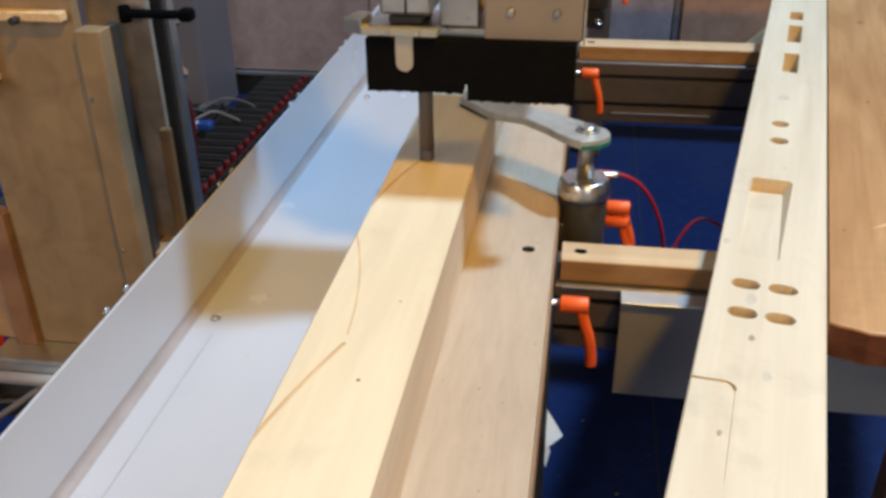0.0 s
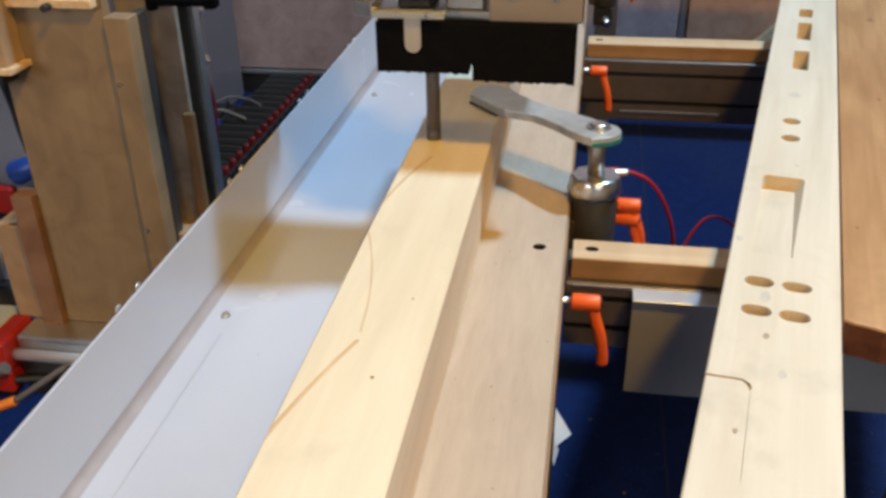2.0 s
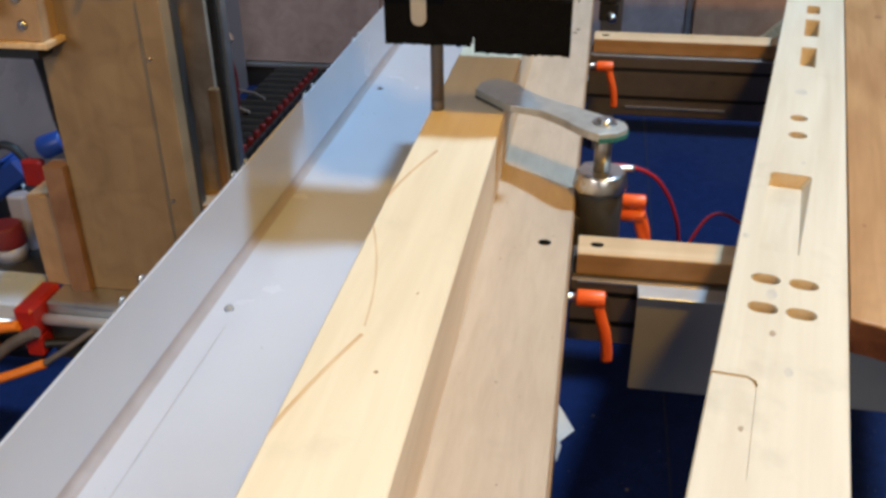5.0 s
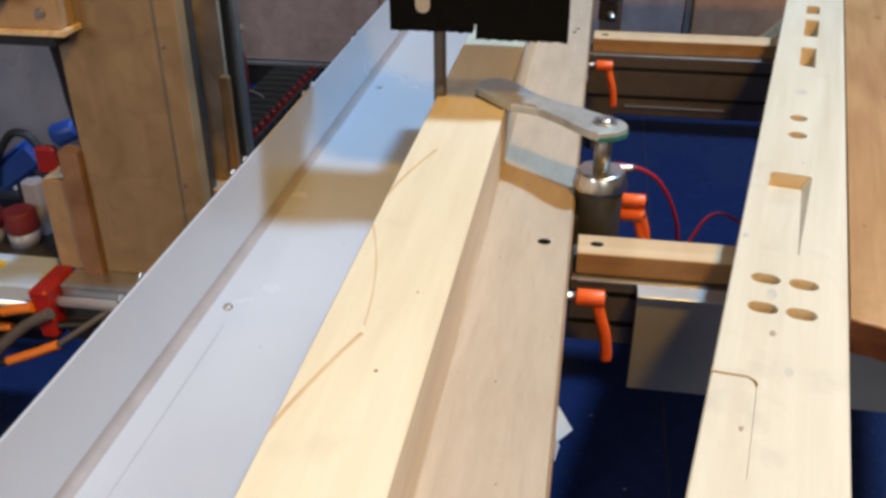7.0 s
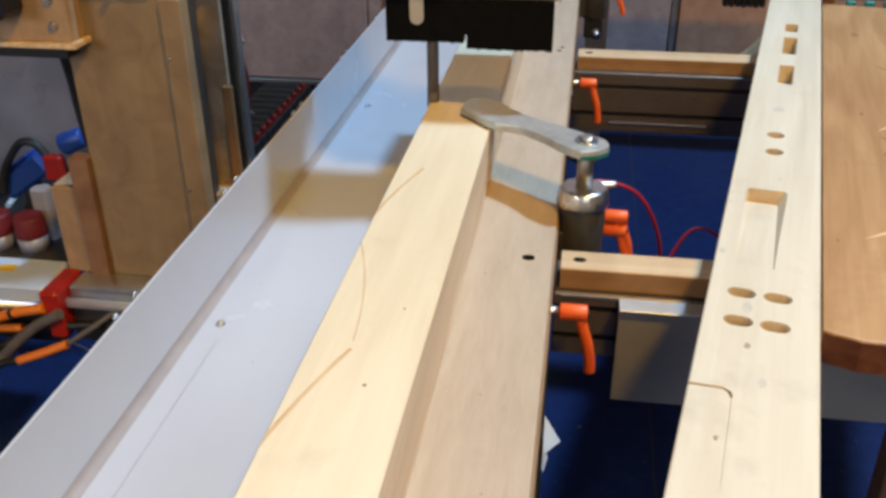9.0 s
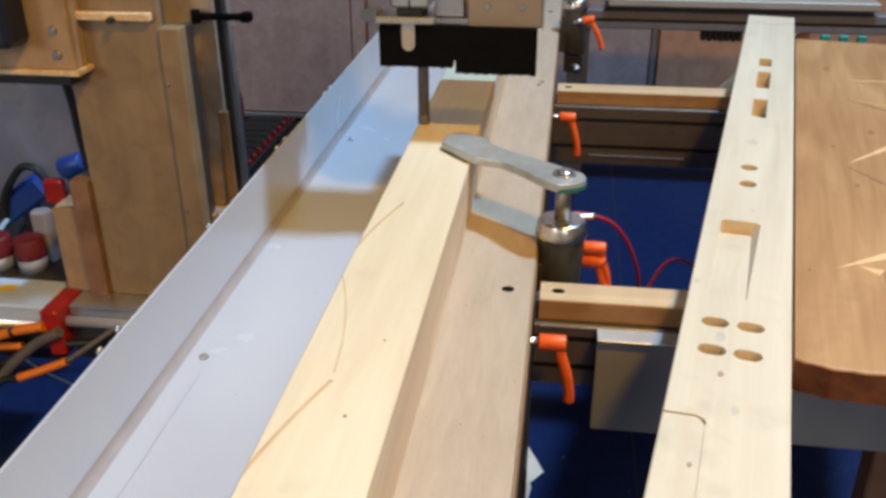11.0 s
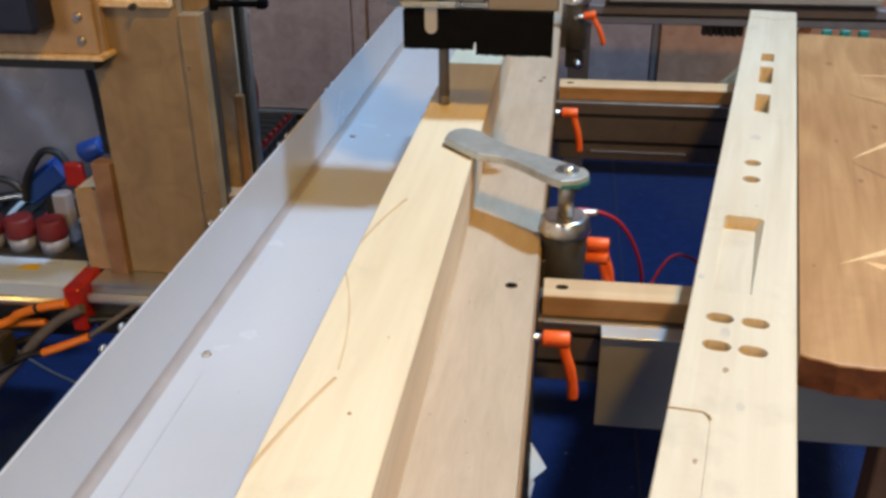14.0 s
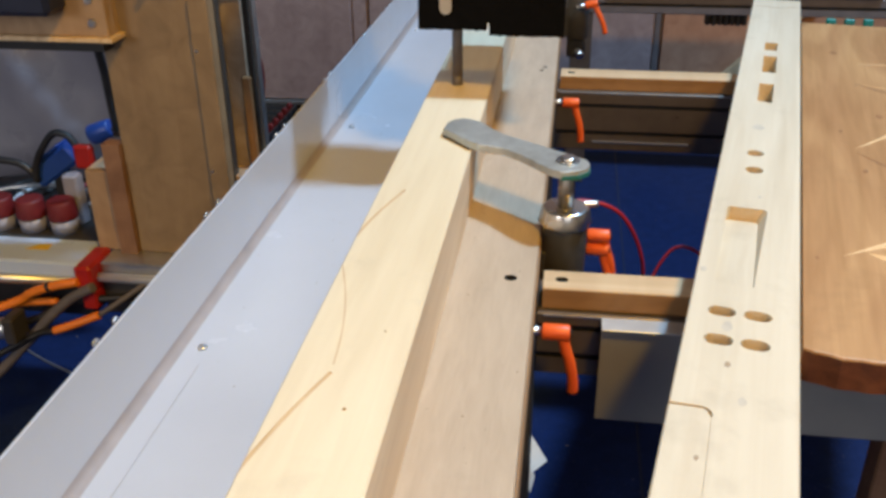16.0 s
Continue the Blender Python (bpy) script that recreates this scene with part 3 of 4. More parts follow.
def slab_mesh():
    bm = bmesh.new()
    front = [(0.122 + 0.42 * k / 44, -0.160 - 0.010 * math.sin(k * 0.16 + 0.4) - 0.003 * math.sin(0.47 * k) - 0.0012 * math.sin(1.9 * k)) for k in range(45)]
    rest = [(0.545, 0.3), (0.548, 0.8), (0.545, 1.34), (0.33, 1.36), (0.122, 1.355)]
    prism(front + rest, 0.0, 0.0395, 0.0, bm)
    bm.normal_update()
    for f in bm.faces:
        if f.normal.y < -0.6:
            f.material_index = 2
    e = [e for e in bm.edges if all(v.co.z > 0.03 for v in e.verts) and all(v.co.y < 0 for v in e.verts)]
    bmesh.ops.bevel(bm, geom=e, offset=0.003, segments=2, profile=0.6, affect="EDGES")
    return bm


bm = slab_mesh()
bm.to_mesh(slab.data)
bm.free()


def vcut(a, b, w, d):
    """A wedge-shaped carving that runs from a narrow point to a wide end."""
    a, b = Vector((*local(*a), 0)), Vector((*local(*b), 0))
    s = (b - a).normalized()
    s = Vector((-s.y, s.x, 0))
    top, bm = 0.0402, bmesh.new()
    v = [bm.verts.new(p) for p in (a + Vector((0, 0, top)), b + s * w + Vector((0, 0, top)), b - s * w + Vector((0, 0, top)), b + Vector((0, 0, top - d)), a + Vector((0, 0, top - 0.0004)))]
    for f in ((0, 1, 2), (1, 3, 2), (0, 4, 3, 1), (0, 2, 3, 4)):
        bm.faces.new([v[i] for i in f])
    bmesh.ops.recalc_face_normals(bm, faces=bm.faces)
    return bm


carve(slab, [vcut((0.611, 0.793), (0.700, 0.745), 0.004, 0.008), vcut((0.516, 0.414), (0.640, 0.535), 0.009, 0.010),
             vcut((0.405, 0.030), (0.560, 0.122), 0.014, 0.014), vcut((0.445, 0.048), (0.470, 0.030), 0.010, 0.010), vcut((0.640, 0.935), (0.760, 0.930), 0.006, 0.008)])


def groove_shade(pts, w):
    """A thin dark sliver along the points, in plan coordinates, painting a groove's shade."""
    P = [Vector((*local(*p), 0)) for p in pts]
    rng, left, right = random.Random(len(pts) * 7 + int(P[0].x * 1000)), [], []
    for i, p in enumerate(P):
        d = (P[min(i + 1, len(P) - 1)] - P[max(i - 1, 0)]).normalized()
        n = Vector((-d.y, d.x, 0)) * w * (0.25 if i == 0 else rng.uniform(0.7, 1.1))
        left.append((p + n)[:2]), right.append((p - n)[:2])
    return prism(left + right[::-1], 0.0390, 0.0398)


# Dark slivers stand in for the shaded side of the carvings.
for pts, w in (([(0.616, 0.789), (0.640, 0.760), (0.662, 0.735), (0.690, 0.700)], 0.0036), ([(0.524, 0.405), (0.540, 0.375), (0.556, 0.345), (0.580, 0.305)], 0.0032),
               ([(0.474, 0.035), (0.468, -0.005), (0.474, -0.045), (0.470, -0.10)], 0.0022)):
    part("groove_shade", groove_shade(pts, w), KNOT_SHADE, slab, "painted shade line along a carved groove")
slab.matrix_basis = pose(OX, OY, 0.9005, 0, 0, TURN)
for k, (x, y, r, m) in enumerate([(0.186, 1.08, 0.012, KNOT_SHADE), (0.25, 0.654, 0.01, KNOT_SHADE), (0.212, 0.376, 0.007, KNOT_SHADE), (0.183, 0.554, 0.005, KNOT_SHADE), (0.139, 0.055, 0.004, KNOT_SHADE)]):
    part("knot", knot(x, y, 0.0396, r * 0.7, 40 + k), m, slab)
tagged(slab, "orange-brown oiled live-edge slab with carved grooves on the laths", "wooden slab")

# sawdust and chips
rng = random.Random(11)
bm = bmesh.new()
for k in range(150):
    where = rng.random()
    if where < 0.35:
        x, y, z = rng.uniform(-0.40, -0.20), rng.uniform(-0.6, 1.0), 0.8338
    elif where < 0.6:
        x, y, z = rng.uniform(-0.07, 0.025), rng.uniform(-0.6, 1.0), 0.9002
    else:
        x, y, z = rng.uniform(-1.5, 0.6), rng.uniform(-0.2, 2.2), 0.001
        if -0.45 < x < 0.04:
            continue
    r = rng.uniform(0.0004, 0.0011) * (3.4 if z < 0.1 else 1.0)
    a = rng.uniform(0, 3.1)
    c, d = Vector((math.cos(a), math.sin(a), 0)) * r * 1.6, Vector((-math.sin(a), math.cos(a), 0)) * r
    o = Vector((x, y, z))
    v = [bm.verts.new(q) for q in (o + c, o + d, o - c, o - d, o + Vector((0, 0, r * 0.7)))]
    for i in range(4):
        bm.faces.new((v[i], v[(i + 1) % 4], v[4]))
tagged(part("sawdust", bm, SAWDUST), "scattered brown sawdust and small chips", "sawdust", kind="stuff")

# far end of the machine bed
end = thing("end_beam", "grey aluminium cross beam at the far end of the machine", "cross beam")
prof = part("profile", box(0.03, 2.1, 2.46, 2.53, 0.695, 0.765, 0.003), [ALU_FAR, RUBBER], end)
carve(prof, [box(-0.1, 2.2, 2.4, 2.468, 0.722, 0.733)])
part("top_cover", box(0.20, 1.17, 2.44, 2.56, 0.782, 0.812, 0.004), COVER, end, "light metal cover rail")
part("gasket", box(0.19, 1.15, 2.45, 2.55, 0.7655, 0.7815), RUBBER, end)
for x in (0.1, 2.0):
    part("leg", box(x - 0.04, x + 0.04, 2.465, 2.525, 0.0, 0.6945, 0.003), ALU, end)
chain2 = thing("cable_chain", "short black plastic cable chain under the cross beam", "cable chain")
for k in range(7):
    part("link", box(0.555 + 0.022 * k, 0.574 + 0.022 * k, 2.47, 2.51, 0.655 - 0.002 * (k % 2), 0.6945, 0.004), RUBBER, chain2)
for x in (0.98, 1.045, 1.11):
    tagged(part("clip", box(x, x + 0.035, 2.44, 2.458, 0.655, 0.6945, 0.004), TEAL), "teal plastic clip on the cross beam", "clip", "teal clips")
brace = part("diagonal_brace", box(-0.02, 0.02, -0.02, 0.02, -0.45, 0.45, 0.003), LATH, None)
brace.matrix_basis = pose(0.78, 3.01, 0.34, 0, 44, 0)
tagged(brace, "slanted wooden brace behind the cross beam", "brace")

# energy chain along the outside of the fence
chain = thing("energy_chain", "black energy chain with red separators along the fence", "energy chain")
for k in range(20):
    y = 1.55 + 0.072 * k
    part("link", box(-1.44, -1.252, y, y + 0.034, 0.085, 0.116, 0.005), RUBBER, chain)
    part("cross_bar", box(-1.43, -1.26, y + 0.010, y + 0.022, 0.1165, 0.124, 0.002), DARKMETAL, chain)
    part("separator", box(-1.250, -1.224, y + 0.002, y + 0.026, 0.080, 0.138, 0.007), DARKRED, chain, "red plastic separator")
    part("side_plate", box(-1.2235, -1.210, y - 0.012, y + 0.050, 0.08, 0.120, 0.003), RUBBER, chain)
part("channel", box(-1.45, -1.205, 1.5, 3.0, 0.0, 0.0795), DARKMETAL, chain)
tray2 = thing("cable_tray", "dark floor tray with loose cables beside the energy chain", "cable tray")
part("trough", box(-2.3, -1.47, 1.5, 2.60, 0.0, 0.10, 0.01), RUBBER, tray2)
for k in range(7):
    x = -1.52 - 0.075 * k
    part("cable", tube([(x, 1.55, 0.108), (x - 0.06, 1.7 + 0.03 * k, 0.112), (x + 0.03, 2.0, 0.125), (x + 0.05 - 0.02 * k, 2.3, 0.125), (x + 0.01, 2.58, 0.108)], 0.010), (RUBBER, ALU_LIGHT, RUBBER, REDHOSE, RUBBER, WHITE, RUBBER)[k], tray2)
for k in range(4):
    part("cable", tube([(-2.2, 1.75 + 0.2 * k, 0.115), (-1.9, 1.85 + 0.18 * k, 0.145), (-1.6, 1.80 + 0.2 * k, 0.15), (-1.48, 1.85 + 0.2 * k, 0.112)], 0.010), (ALU_LIGHT, RUBBER, WHITE, RUBBER)[k], tray2)
part("junction_box", box(-1.60, -1.50, 1.95, 2.05, 0.1005, 0.17, 0.008), BLUEPL, tray2, "small blue junction box")
for p, r, mt in (([(-1.60, 2.40, 0.10), (-1.514, 2.464, 0.150), (-1.471, 2.535, 0.152), (-1.400, 2.545, 0.140), (-1.33, 2.50, 0.133)], 0.007, GREYCABLE),
                 ([(-1.60, 2.25, 0.10), (-1.495, 2.319, 0.150), (-1.456, 2.376, 0.152), (-1.389, 2.362, 0.138), (-1.34, 2.34, 0.132)], 0.006, PALECABLE)):
    part("cable", tube(p, r), mt, tray2, "loose grey cable")
part("plug", box(-1.475, -1.415, 2.215, 2.265, 0.127, 0.160, 0.006), BLUEPL, tray2, "small blue plug")
part("plug_collar", box(-1.495, -1.4755, 2.222, 2.258, 0.128, 0.156, 0.004), WHITE, tray2, "white plug collar")
cab = thing("grey_cabinet", "lilac-grey control cabinet by the booth wall", "cabinet")
part("body", box(-2.20, -1.60, 2.64, 3.0, 0.0, 1.25, 0.005), LILAC, cab)
part("door", box(-2.19, -1.61, 2.632, 2.6395, 0.03, 1.22, 0.003), LILAC, cab)

# travelling carriage
car = thing("router_carriage", "travelling router carriage with board-clad column and brush-skirted head", "router")
part("main_board", box(-0.885, -0.692, 0.215, 0.235, 0.5285, 1.62, 0.0015), MDF, car, "flat brown board cladding")
part("slat", box(-0.688, -0.648, 0.200, 0.235, 0.5285, 1.105, 0.0015), MDF, car, "narrow board strip")
part("gap_cover", box(-0.6925, -0.6875, 0.216, 0.23, 0.5285, 1.10), DARKMETAL, car)
for z in (0.74, 1.0):
    bolt_head((-0.680, 0.1995, z), 0.0035, (0, -1, 0), parent=car)
# Dark upright also carries the shade on the slat's right side.
part("post", box(-0.662, -0.646, 0.2355, 0.262, 0.50, 1.105, 0.002), DARKMETAL, car, "dark steel post and shaded slat side")
part("inner_board", box(-0.720, -0.618, 0.300, 0.312, 0.50, 1.30, 0.001), INNERBOARD, car, "pale grey board")
part("guide_rail", box(-0.650, -0.619, 0.352, 0.385, 0.50, 1.40, 0.002), DARKMETAL, car, "vertical guide rail")
part("rail_strip", box(-0.6185, -0.612, 0.355, 0.38, 0.50, 1.40), ALU_LIGHT, car)
part("stop_stick", box(-0.626, -0.608, 0.284, 0.2995, 0.50, 0.922, 0.002), STICK, car, "brown wooden stick")
part("low_bracket", box(-0.66, -0.596, 0.24, 0.40, 0.70, 0.715, 0.002), CHIP, car, "light wooden bracket")
part("cross_arm", box(-0.645, -0.540, 0.272, 0.288, 1.106, 1.118, 0.003), BLACK, car, "flat black bar")
part("arm_knob", box(-0.556, -0.534, 0.268, 0.292, 1.103, 1.122, 0.004), BLACK, car, "forked black bar end")
part("bar_pivot", rod((-0.645, 0.280, 1.098), (-0.645, 0.280, 1.124), 0.009, n=16, bevel=0.002), BLACK, car)
part("top_strip", box(-0.885, -0.700, 0.196, 0.2145, 1.117, 1.132, 0.002), SLAB_CUT, car, "light plywood strip across the board")
part("strip_bolt", rod((-0.770, 0.1955, 1.121), (-0.770, 0.180, 1.121), 0.006, n=14, bevel=0.001), RUBBER, car)
part("air_line", tube([(-0.640, 0.40, 1.13), (-0.632, 0.405, 1.06), (-0.636, 0.40, 0.98), (-0.622, 0.405, 0.90), (-0.630, 0.40, 0.80)], 0.006), DARKRED, car, "dull red air line behind the rail")
for z in (0.97, 1.06):
    part("line_clip", rod((-0.640, 0.402, z), (-0.620, 0.402, z + 0.014), 0.010, n=14, bevel=0.002), CHROME, car)
# side box
sb = part("side_box", box(-1.25, -0.842, 0.165, 0.2145, 1.032, 1.34, 0.002), CHIP, car, "plywood box beside the column")
part("lip", box(-1.26, -0.832, 0.155, 0.2148, 1.022, 1.0315, 0.001), SLAB_CUT, car, "light plywood lip")
part("shadow_bar", box(-1.25, -0.86, 0.17, 0.21, 1.001, 1.0215), RUBBER, car)
for z in (1.06, 1.105):
    bolt_head((-0.872, 0.1645, z), 0.009, (0, -1, 0), parent=car)
part("motor", box(-1.30, -0.915, 0.09, 0.1645, 1.085, 1.36, 0.01), NAVY, car, "dark blue motor housing")
# corner box
part("corner_box", box(-0.985, -0.925, 0.215, 0.33, 0.5285, 0.722, 0.002), CHIP, car, "small raw board box")
part("corner_board", prism([(-0.9245, 0.20), (-0.8855, 0.20), (-0.8855, 0.235), (-0.9245, 0.235)], 0.5285, 0.790), REDBOARD, car, "upright board of the corner box")
# cross rail with red clamp
part("base_rail", box(-0.955, -0.60, 0.152, 0.40, 0.4955, 0.528, 0.004), ALU_LIGHT, car, "grey aluminium rail")
part("slide_tube", rod((-0.955, 0.141, 0.497), (-0.60, 0.141, 0.497), 0.0108, n=20), PLATE_TOP, car, "polished slide tube")
part("rail_web", box(-0.955, -0.60, 0.15, 0.34, 0.40, 0.495, 0.002), DARKMETAL, car)
part("clamp_band", box(-0.996, -0.956, 0.108, 0.2145, 0.470, 0.536, 0.006), RED, car, "red clamp block")
part("clamp_leg", box(-0.992, -0.958, 0.115, 0.20, 0.425, 0.4695, 0.004), RED, car, "red clamp leg")
part("end_block", box(-1.75, -0.997, 0.13, 0.245, 0.495, 0.533, 0.005), COVERWHITE, car, "white machine cover")
part("end_tube", rod((-1.75, 0.128, 0.487), (-0.997, 0.128, 0.487), 0.012, n=18), ALU_LIGHT, car)
part("end_web", box(-1.75, -0.997, 0.16, 0.245, 0.38, 0.4945, 0.003), RUBBER, car)
part("sticker", prism([(-1.15, 0.185), (-1.095, 0.185), (-1.10, 0.215), (-1.13, 0.21)], 0.5332, 0.5338), YELLOW, car, "yellow warning sticker")
for x in (-1.352, -1.272, -1.192, -1.112):
    c = part("connector", rod((x, 0.30, 0.528), (x, 0.30, 0.560), 0.031, 0.033, n=24), CLEAR, car, "pale round connector")
    part("cap", rod((x, 0.30, 0.560), (x, 0.30, 0.608), 0.0355, 0.032, n=24, bevel=0.006), DARKRED, c, "red connector cap")
part("filter_bowl", prism([(-1.118, 0.33), (-1.080, 0.33), (-1.074, 0.355), (-1.095, 0.37), (-1.118, 0.355)], 0.528, 0.655, 0.006), CLEAR, car, "milky filter bowl")
part("rear_shelf", box(-1.8, -1.0, 0.2455, 0.45, 0.510, 0.5275, 0.003), DARKMETAL, car)
valve_bm = box(-0.075, 0.065, -0.025, 0.025, -0.028, 0.028, 0.008)
box(-0.030, 0.045, -0.028, 0.028, 0.0285, 0.036, 0.003, valve_bm)
bmesh.ops.transform(valve_bm, matrix=pose(-1.187, 0.445, 0.640, 0, -35, 0), verts=valve_bm.verts)
part("blue_valve", valve_bm, BLUEPL, car, "slanted blue valve block")
part("valve_stem", box(-1.20, -1.17, 0.43, 0.46, 0.5277, 0.620), RUBBER, car)
part("red_valve", box(-1.115, -1.068, 0.395, 0.4195, 0.645, 0.706, 0.006), RED, car, "red valve block")
part("valve_head", rod((-1.075, 0.43, 0.722), (-1.020, 0.43, 0.745), 0.026, 0.022, n=20, bevel=0.005), BLUEPL, car, "round dark blue valve head")
part("valve_arm", box(-1.03, -0.92, 0.42, 0.44, 0.725, 0.745), DARKMETAL, car)
tube_pts = [[(-1.236, 0.41, 0.600), (-1.226, 0.41, 0.645), (-1.200, 0.41, 0.690), (-1.165, 0.41, 0.728), (-1.132, 0.41, 0.728), (-1.108, 0.41, 0.700)], [(-1.42, 0.42, 0.655), (-1.33, 0.41, 0.655), (-1.27, 0.41, 0.648), (-1.235, 0.41, 0.620)], [(-0.92, 0.25, 1.0), (-0.93, 0.28, 0.92), (-0.94, 0.30, 0.86), (-0.97, 0.36, 0.76)]]
for p in tube_pts:
    part("hose", tube(p, 0.009), RUBBER, car, "black hose")
for p, r, mt in (([(-1.62, 0.02, 0.30), (-1.35, 0.07, 0.375), (-1.146, 0.10, 0.442), (-1.105, 0.10, 0.467), (-1.049, 0.10, 0.489), (-0.985, 0.104, 0.503)], 0.0105, ORANGE_CABLE),
                 ([(-0.953, 0.104, 0.492), (-1.011, 0.10, 0.459), (-1.067, 0.09, 0.411), (-1.135, 0.08, 0.341), (-1.26, 0.05, 0.23), (-1.45, 0.02, 0.16)], 0.0120, GREYCABLE),
                 ([(-1.047, 0.07, 0.392), (-0.998, 0.08, 0.408), (-0.945, 0.095, 0.426)], 0.0095, ORANGE_CABLE),
                 ([(-0.945, 0.095, 0.426), (-0.900, 0.11, 0.455), (-0.844, 0.14, 0.490)], 0.0065, GREYCABLE),
                 ([(-1.30, 0.12, 0.395), (-1.15, 0.12, 0.428), (-1.055, 0.12, 0.440)], 0.0090, ORANGE_CABLE),
                 ([(-1.7, 0.0, 0.30), (-1.35, 0.05, 0.36), (-1.12, 0.10, 0.395), (-1.02, 0.12, 0.44), (-0.80, 0.16, 0.45)], 0.0090, RUBBER),
                 ([(-1.5, -0.02, 0.20), (-1.25, 0.03, 0.30), (-1.10, 0.07, 0.375), (-1.047, 0.07, 0.392)], 0.0080, RUBBER)):
    part("cable", tube(p, r), mt, car)
part("cable_tie", rod((-1.058, 0.1, 0.4855), (-1.050, 0.1, 0.4890), 0.0118, n=14), RUBBER, car)
part("air_cylinder", rod((-1.7, 0.03, 0.24), (-1.135, 0.06, 0.405), 0.024, n=20, bevel=0.003), ALU_LIGHT, car, "bright air cylinder")
part("cylinder_rib", box(-1.145, -1.118, 0.03, 0.09, 0.372, 0.436, 0.004), DARKMETAL, car)
film_bm = bmesh.new()
cols = [[film_bm.verts.new((-1.75 + 0.07 * i, 0.62 + 0.03 * math.sin(i * 1.3 + j), 0.525 + 0.078 * j)) for j in range(9)] for i in range(12)]
for a, b in zip(cols, cols[1:]):
    for k in range(8):
        film_bm.faces.new((a[k], b[k], b[k + 1], a[k + 1])).smooth = True
film = part("dust_curtain", film_bm, CLEAR, car, "milky plastic dust curtain")
sol = film.modifiers.new("thick", "SOLIDIFY")
sol.thickness = 0.004

part("runner", box(-0.88, -0.68, 0.12, 0.42, 0.3955, 0.3995), DARKMETAL, car, "sliding shoe")
bed = thing("guide_bed", "dark steel guide bed carrying the travelling carriage", "machine bed")
part("bed_beam", box(-0.90, -0.66, -0.9, 2.3, 0.30, 0.395, 0.004), DARKMETAL, bed)
for y in (-0.6, 0.7, 2.0):
    part("bed_leg", box(-0.86, -0.70, y - 0.06, y + 0.06, 0.0, 0.2995, 0.004), DARKMETAL, bed)

# unseen horizontal arm that carries the head, sized to shadow tray and fence
part("arm_riser", box(-0.43, -0.36, 0.05, 0.17, 1.3605, 1.4995, 0.004), ALU, car)
part("arm_top_beam", box(-0.74, -0.36, 0.05, 0.2148, 1.50, 1.60, 0.004), ALU, car, "dark beam from the column to the cross arm")
part("cross_arm_beam", box(-0.43, -0.252, 0.0, 0.215, 1.228, 1.36, 0.004), ALU, car, "unseen grey cross arm that shades the tray and fence")

# Added above the arm's end to stop light leaking onto the fence.
part("shade_rail", box(-0.32, -0.06, 0.0, 0.17, 1.365, 1.45, 0.004), ALU, car, "unseen dark rail added to block light over the fence")
part("rail_bracket", box(-0.34, -0.30, 0.02, 0.15, 1.3605, 1.3648), STEEL, car)

# routing head, slides across on the carriage
head = part("routing_head", box(-0.060, 0.052, 0.002, 0.055, 1.168, 1.24, 0.002), GREYBOARD, car, "plywood head cover")


def brush(x0, x1, z0, z1, seed):
    """A skirt of bristles: a thick strip whose lower edge is ragged."""
    rng, bm, n = random.Random(seed), bmesh.new(), 44
    def ring(y):
        top = [bm.verts.new((x0 + (x1 - x0) * k / n, y, z1)) for k in range(n + 1)]
        low = [bm.verts.new((x0 + (x1 - x0) * k / n, y, z0 + rng.uniform(0, 0.0024))) for k in range(n + 1)]
        return top, low
    (ta, la), (tb, lb) = ring(-0.012), ring(0.012)
    for k in range(n):
        for q in ((ta[k], la[k], la[k + 1], ta[k + 1]), (tb[k + 1], lb[k + 1], lb[k], tb[k]), (la[k], lb[k], lb[k + 1], la[k + 1]), (ta[k + 1], tb[k + 1], tb[k], ta[k])):
            bm.faces.new(q)
    bm.faces.new((ta[0], tb[0], lb[0], la[0])), bm.faces.new((ta[n], la[n], lb[n], tb[n]))
    bmesh.ops.recalc_face_normals(bm, faces=bm.faces)
    return bm


part("brush", brush(-0.196, -0.0825, 1.1055, 1.168, 3), BLACK, head, "black bristle dust skirt")
part("brush", brush(-0.0775, 0.046, 1.0972, 1.168, 5), BLACK, head, "black bristle dust skirt")
part("brush_strip", brush(-0.0825, -0.0775, 1.118, 1.168, 9), BLACK, head)
# Unseen yellow sheet, added to turn the light on the beam amber.
part("tint_film", box(-0.10, 0.048, 0.115, 0.33, 1.1695, 1.1725, 0.001), FILM, head, "unseen yellow film added to tint the light behind the cutter")
part("base_plate", box(-0.200, 0.048, 0.004, 0.085, 1.1685, 1.180, 0.0015), STEEL, head, "grey steel base plate of the head")
part("sight_tongue", box(-0.160, -0.140, -0.0150, -0.0125, 1.142, 1.1749), COVER, head, "light metal tongue")
part("tongue_tip", rod((-0.150, -0.0146, 1.142), (-0.150, -0.0122, 1.142), 0.0099, n=24), COVER, head)
part("front_bar", box(-0.198, -0.110, -0.022, -0.0105, 1.175, 1.1835, 0.001), PLATE, head, "front bar")
for x in (-0.168, -0.132):
    bolt_head((x, -0.0222, 1.179), 0.003, (0, -1, 0), parent=head)
part("motor_block", box(-0.182, -0.120, 0.006, 0.08, 1.192, 1.24, 0.004), ALU_LIGHT, head, "light metal spindle housing")
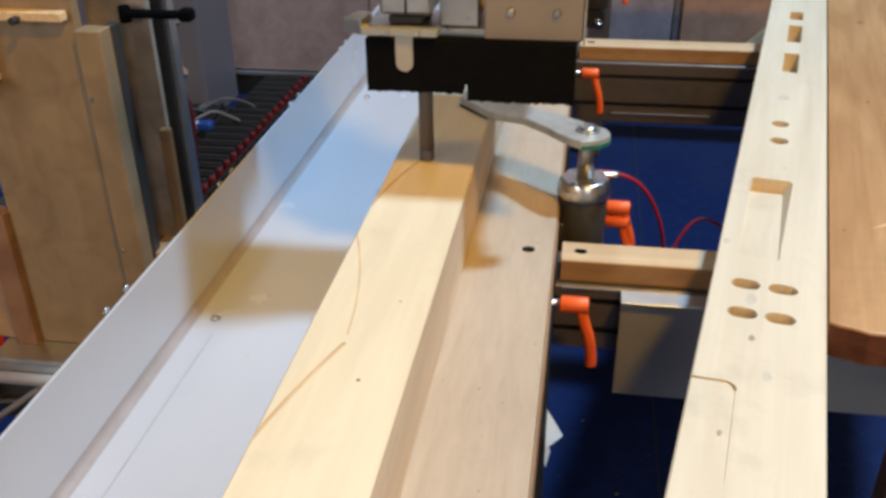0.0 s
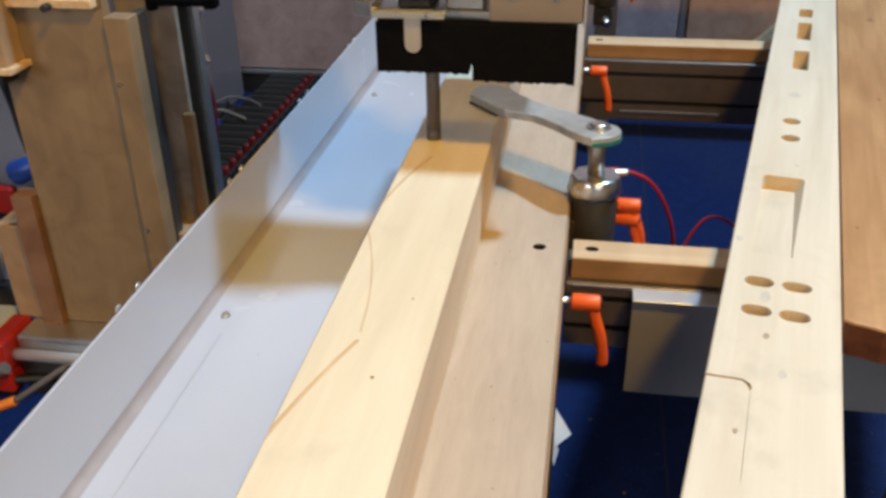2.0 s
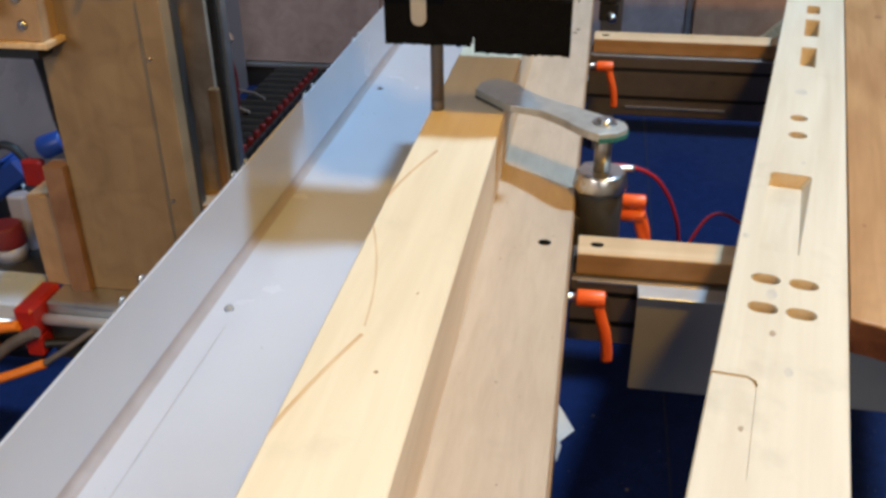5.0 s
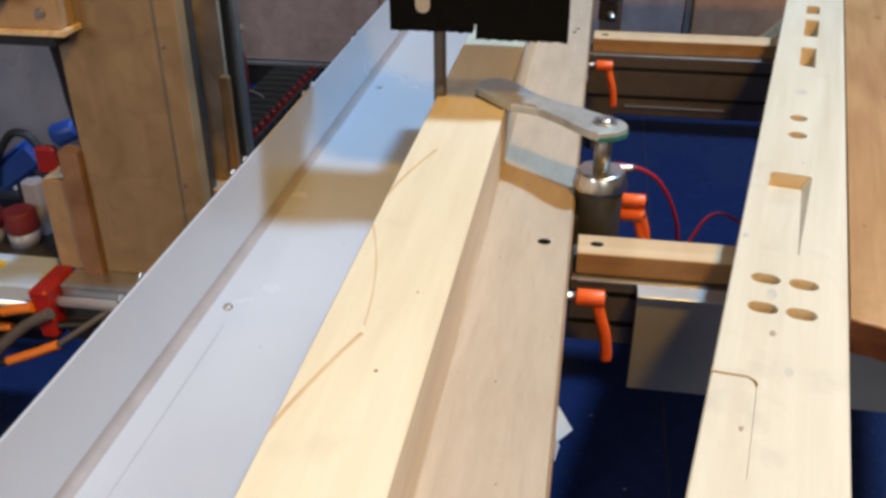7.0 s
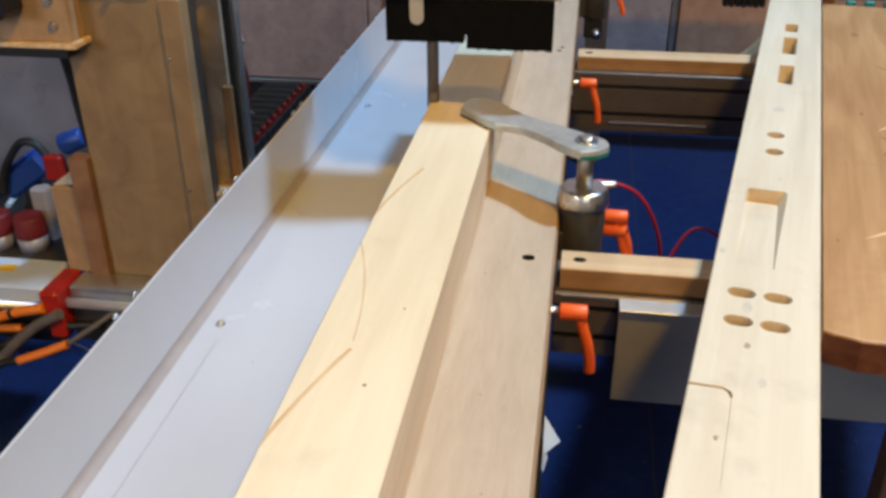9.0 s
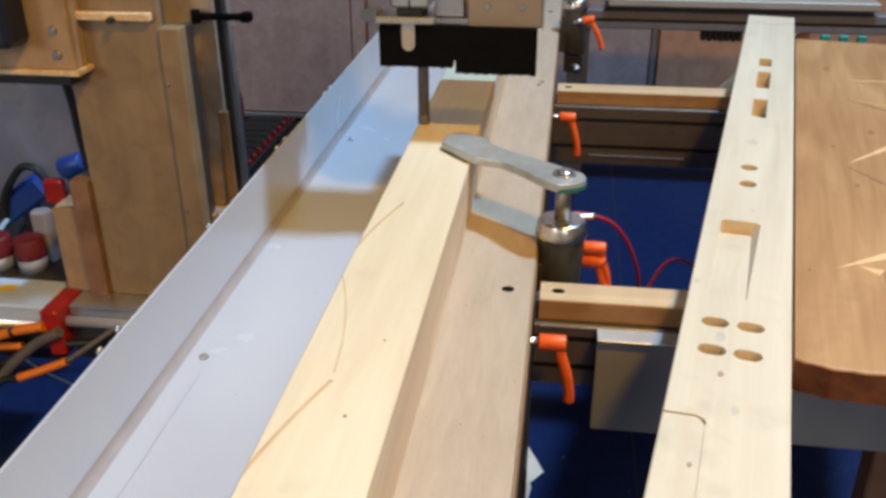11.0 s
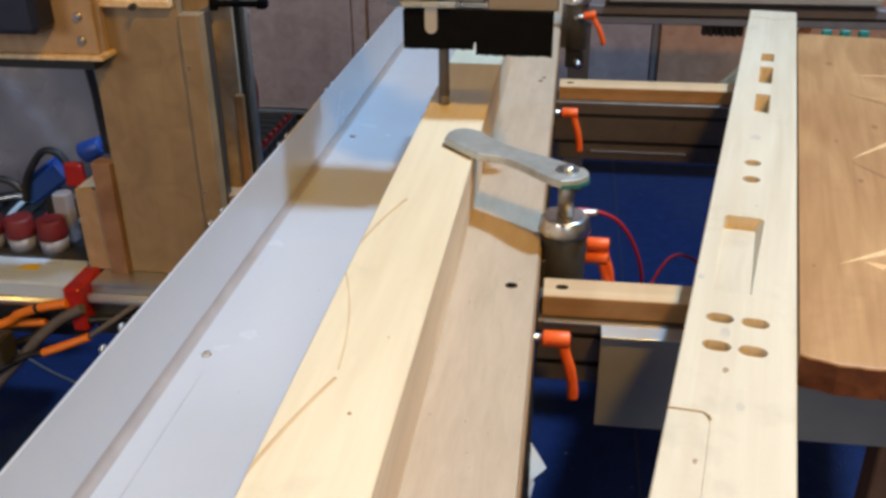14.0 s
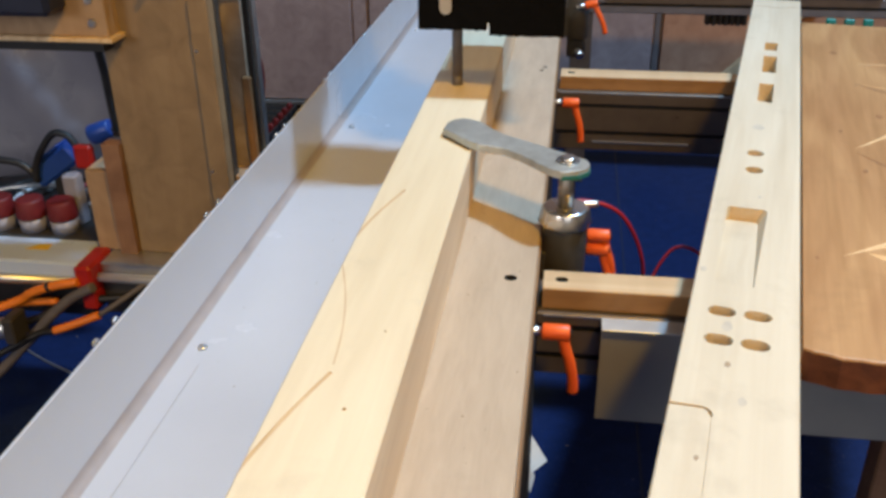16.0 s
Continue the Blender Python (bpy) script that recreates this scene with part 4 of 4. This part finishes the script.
part("block_gap", box(-0.152, -0.1495, 0.0045, 0.008, 1.192, 1.24), RUBBER, head)
part("collar", box(-0.172, -0.132, 0.010, 0.075, 1.1805, 1.1915, 0.002), RUBBER, head, "black spindle collar")
part("side_profile", box(-0.112, -0.066, 0.006, 0.078, 1.1805, 1.24, 0.002), STEEL, head, "grey guide profile")
part("side_arm", prism([(-0.225, 0.0), (-0.200, -0.012), (-0.196, 0.03), (-0.215, 0.03)], 1.172, 1.190, 0.002), ALU_LIGHT, head)
for x in (-0.03, 0.022):
    bolt_head((x, 0.0018, 1.20), 0.005, (0, -1, 0), STEEL, head)
part("edge_foil", box(0.0523, 0.0545, 0.0, 0.05, 1.165, 1.24, 0.0005), ZINC, head, "torn silver tape on the cover edge")
# Unseen upper block, its depth set by the shadow wanted on the tray.
part("spindle_shade_block", box(-0.210, -0.062, 0.0, 0.150, 1.2405, 1.36, 0.006), ALU_LIGHT, head, "unseen spindle block added to shadow the tray")
for y in (0.025, 0.060):
    part("slide_rod", rod((-0.42, y, 1.28), (-0.20, y, 1.28), 0.010, n=16), CHROME, head, "chrome slide rod")
# Second unseen block, added to stop lamp light above the head.
part("head_shade_block", box(-0.060, 0.070, 0.0, 0.16, 1.2405, 1.33, 0.006), GREYBOARD, head, "unseen head block added to cast shadow")
# Holders for the added yellow sheet.
for x in (-0.098, 0.042):
    part("tint_film_bracket", box(x, x + 0.006, 0.070, 0.33, 1.1730, 1.1765), STEEL, head)
bit = part("router_bit", rod((-0.139, 0.057, 0.990), (-0.139, 0.057, 1.19), 0.0092, n=24), TOOL, head, "dark steel router bit")
part("cutter", rod((-0.139, 0.057, 0.985), (-0.139, 0.057, 1.010), 0.0094, n=24), TOOL, bit)

# what moves
def motions():
    walk(car, [(t, pose(0, y, 0)) for t, y in CARRIAGE])
    walk(head, [(t, pose(x + 0.139, 0, 0)) for t, x in CROSS])


CARRIAGE = [(0, 0.0), (2, 0.060), (4, 0.120), (7, 0.205), (9, 0.266), (12, 0.361), (14, 0.418), (16, 0.475)]
CROSS = [(0, -0.139), (2, -0.154), (4, -0.167), (6, -0.175), (8, -0.178), (10, -0.175), (12, -0.167), (14, -0.153), (16, -0.136)]
motions()
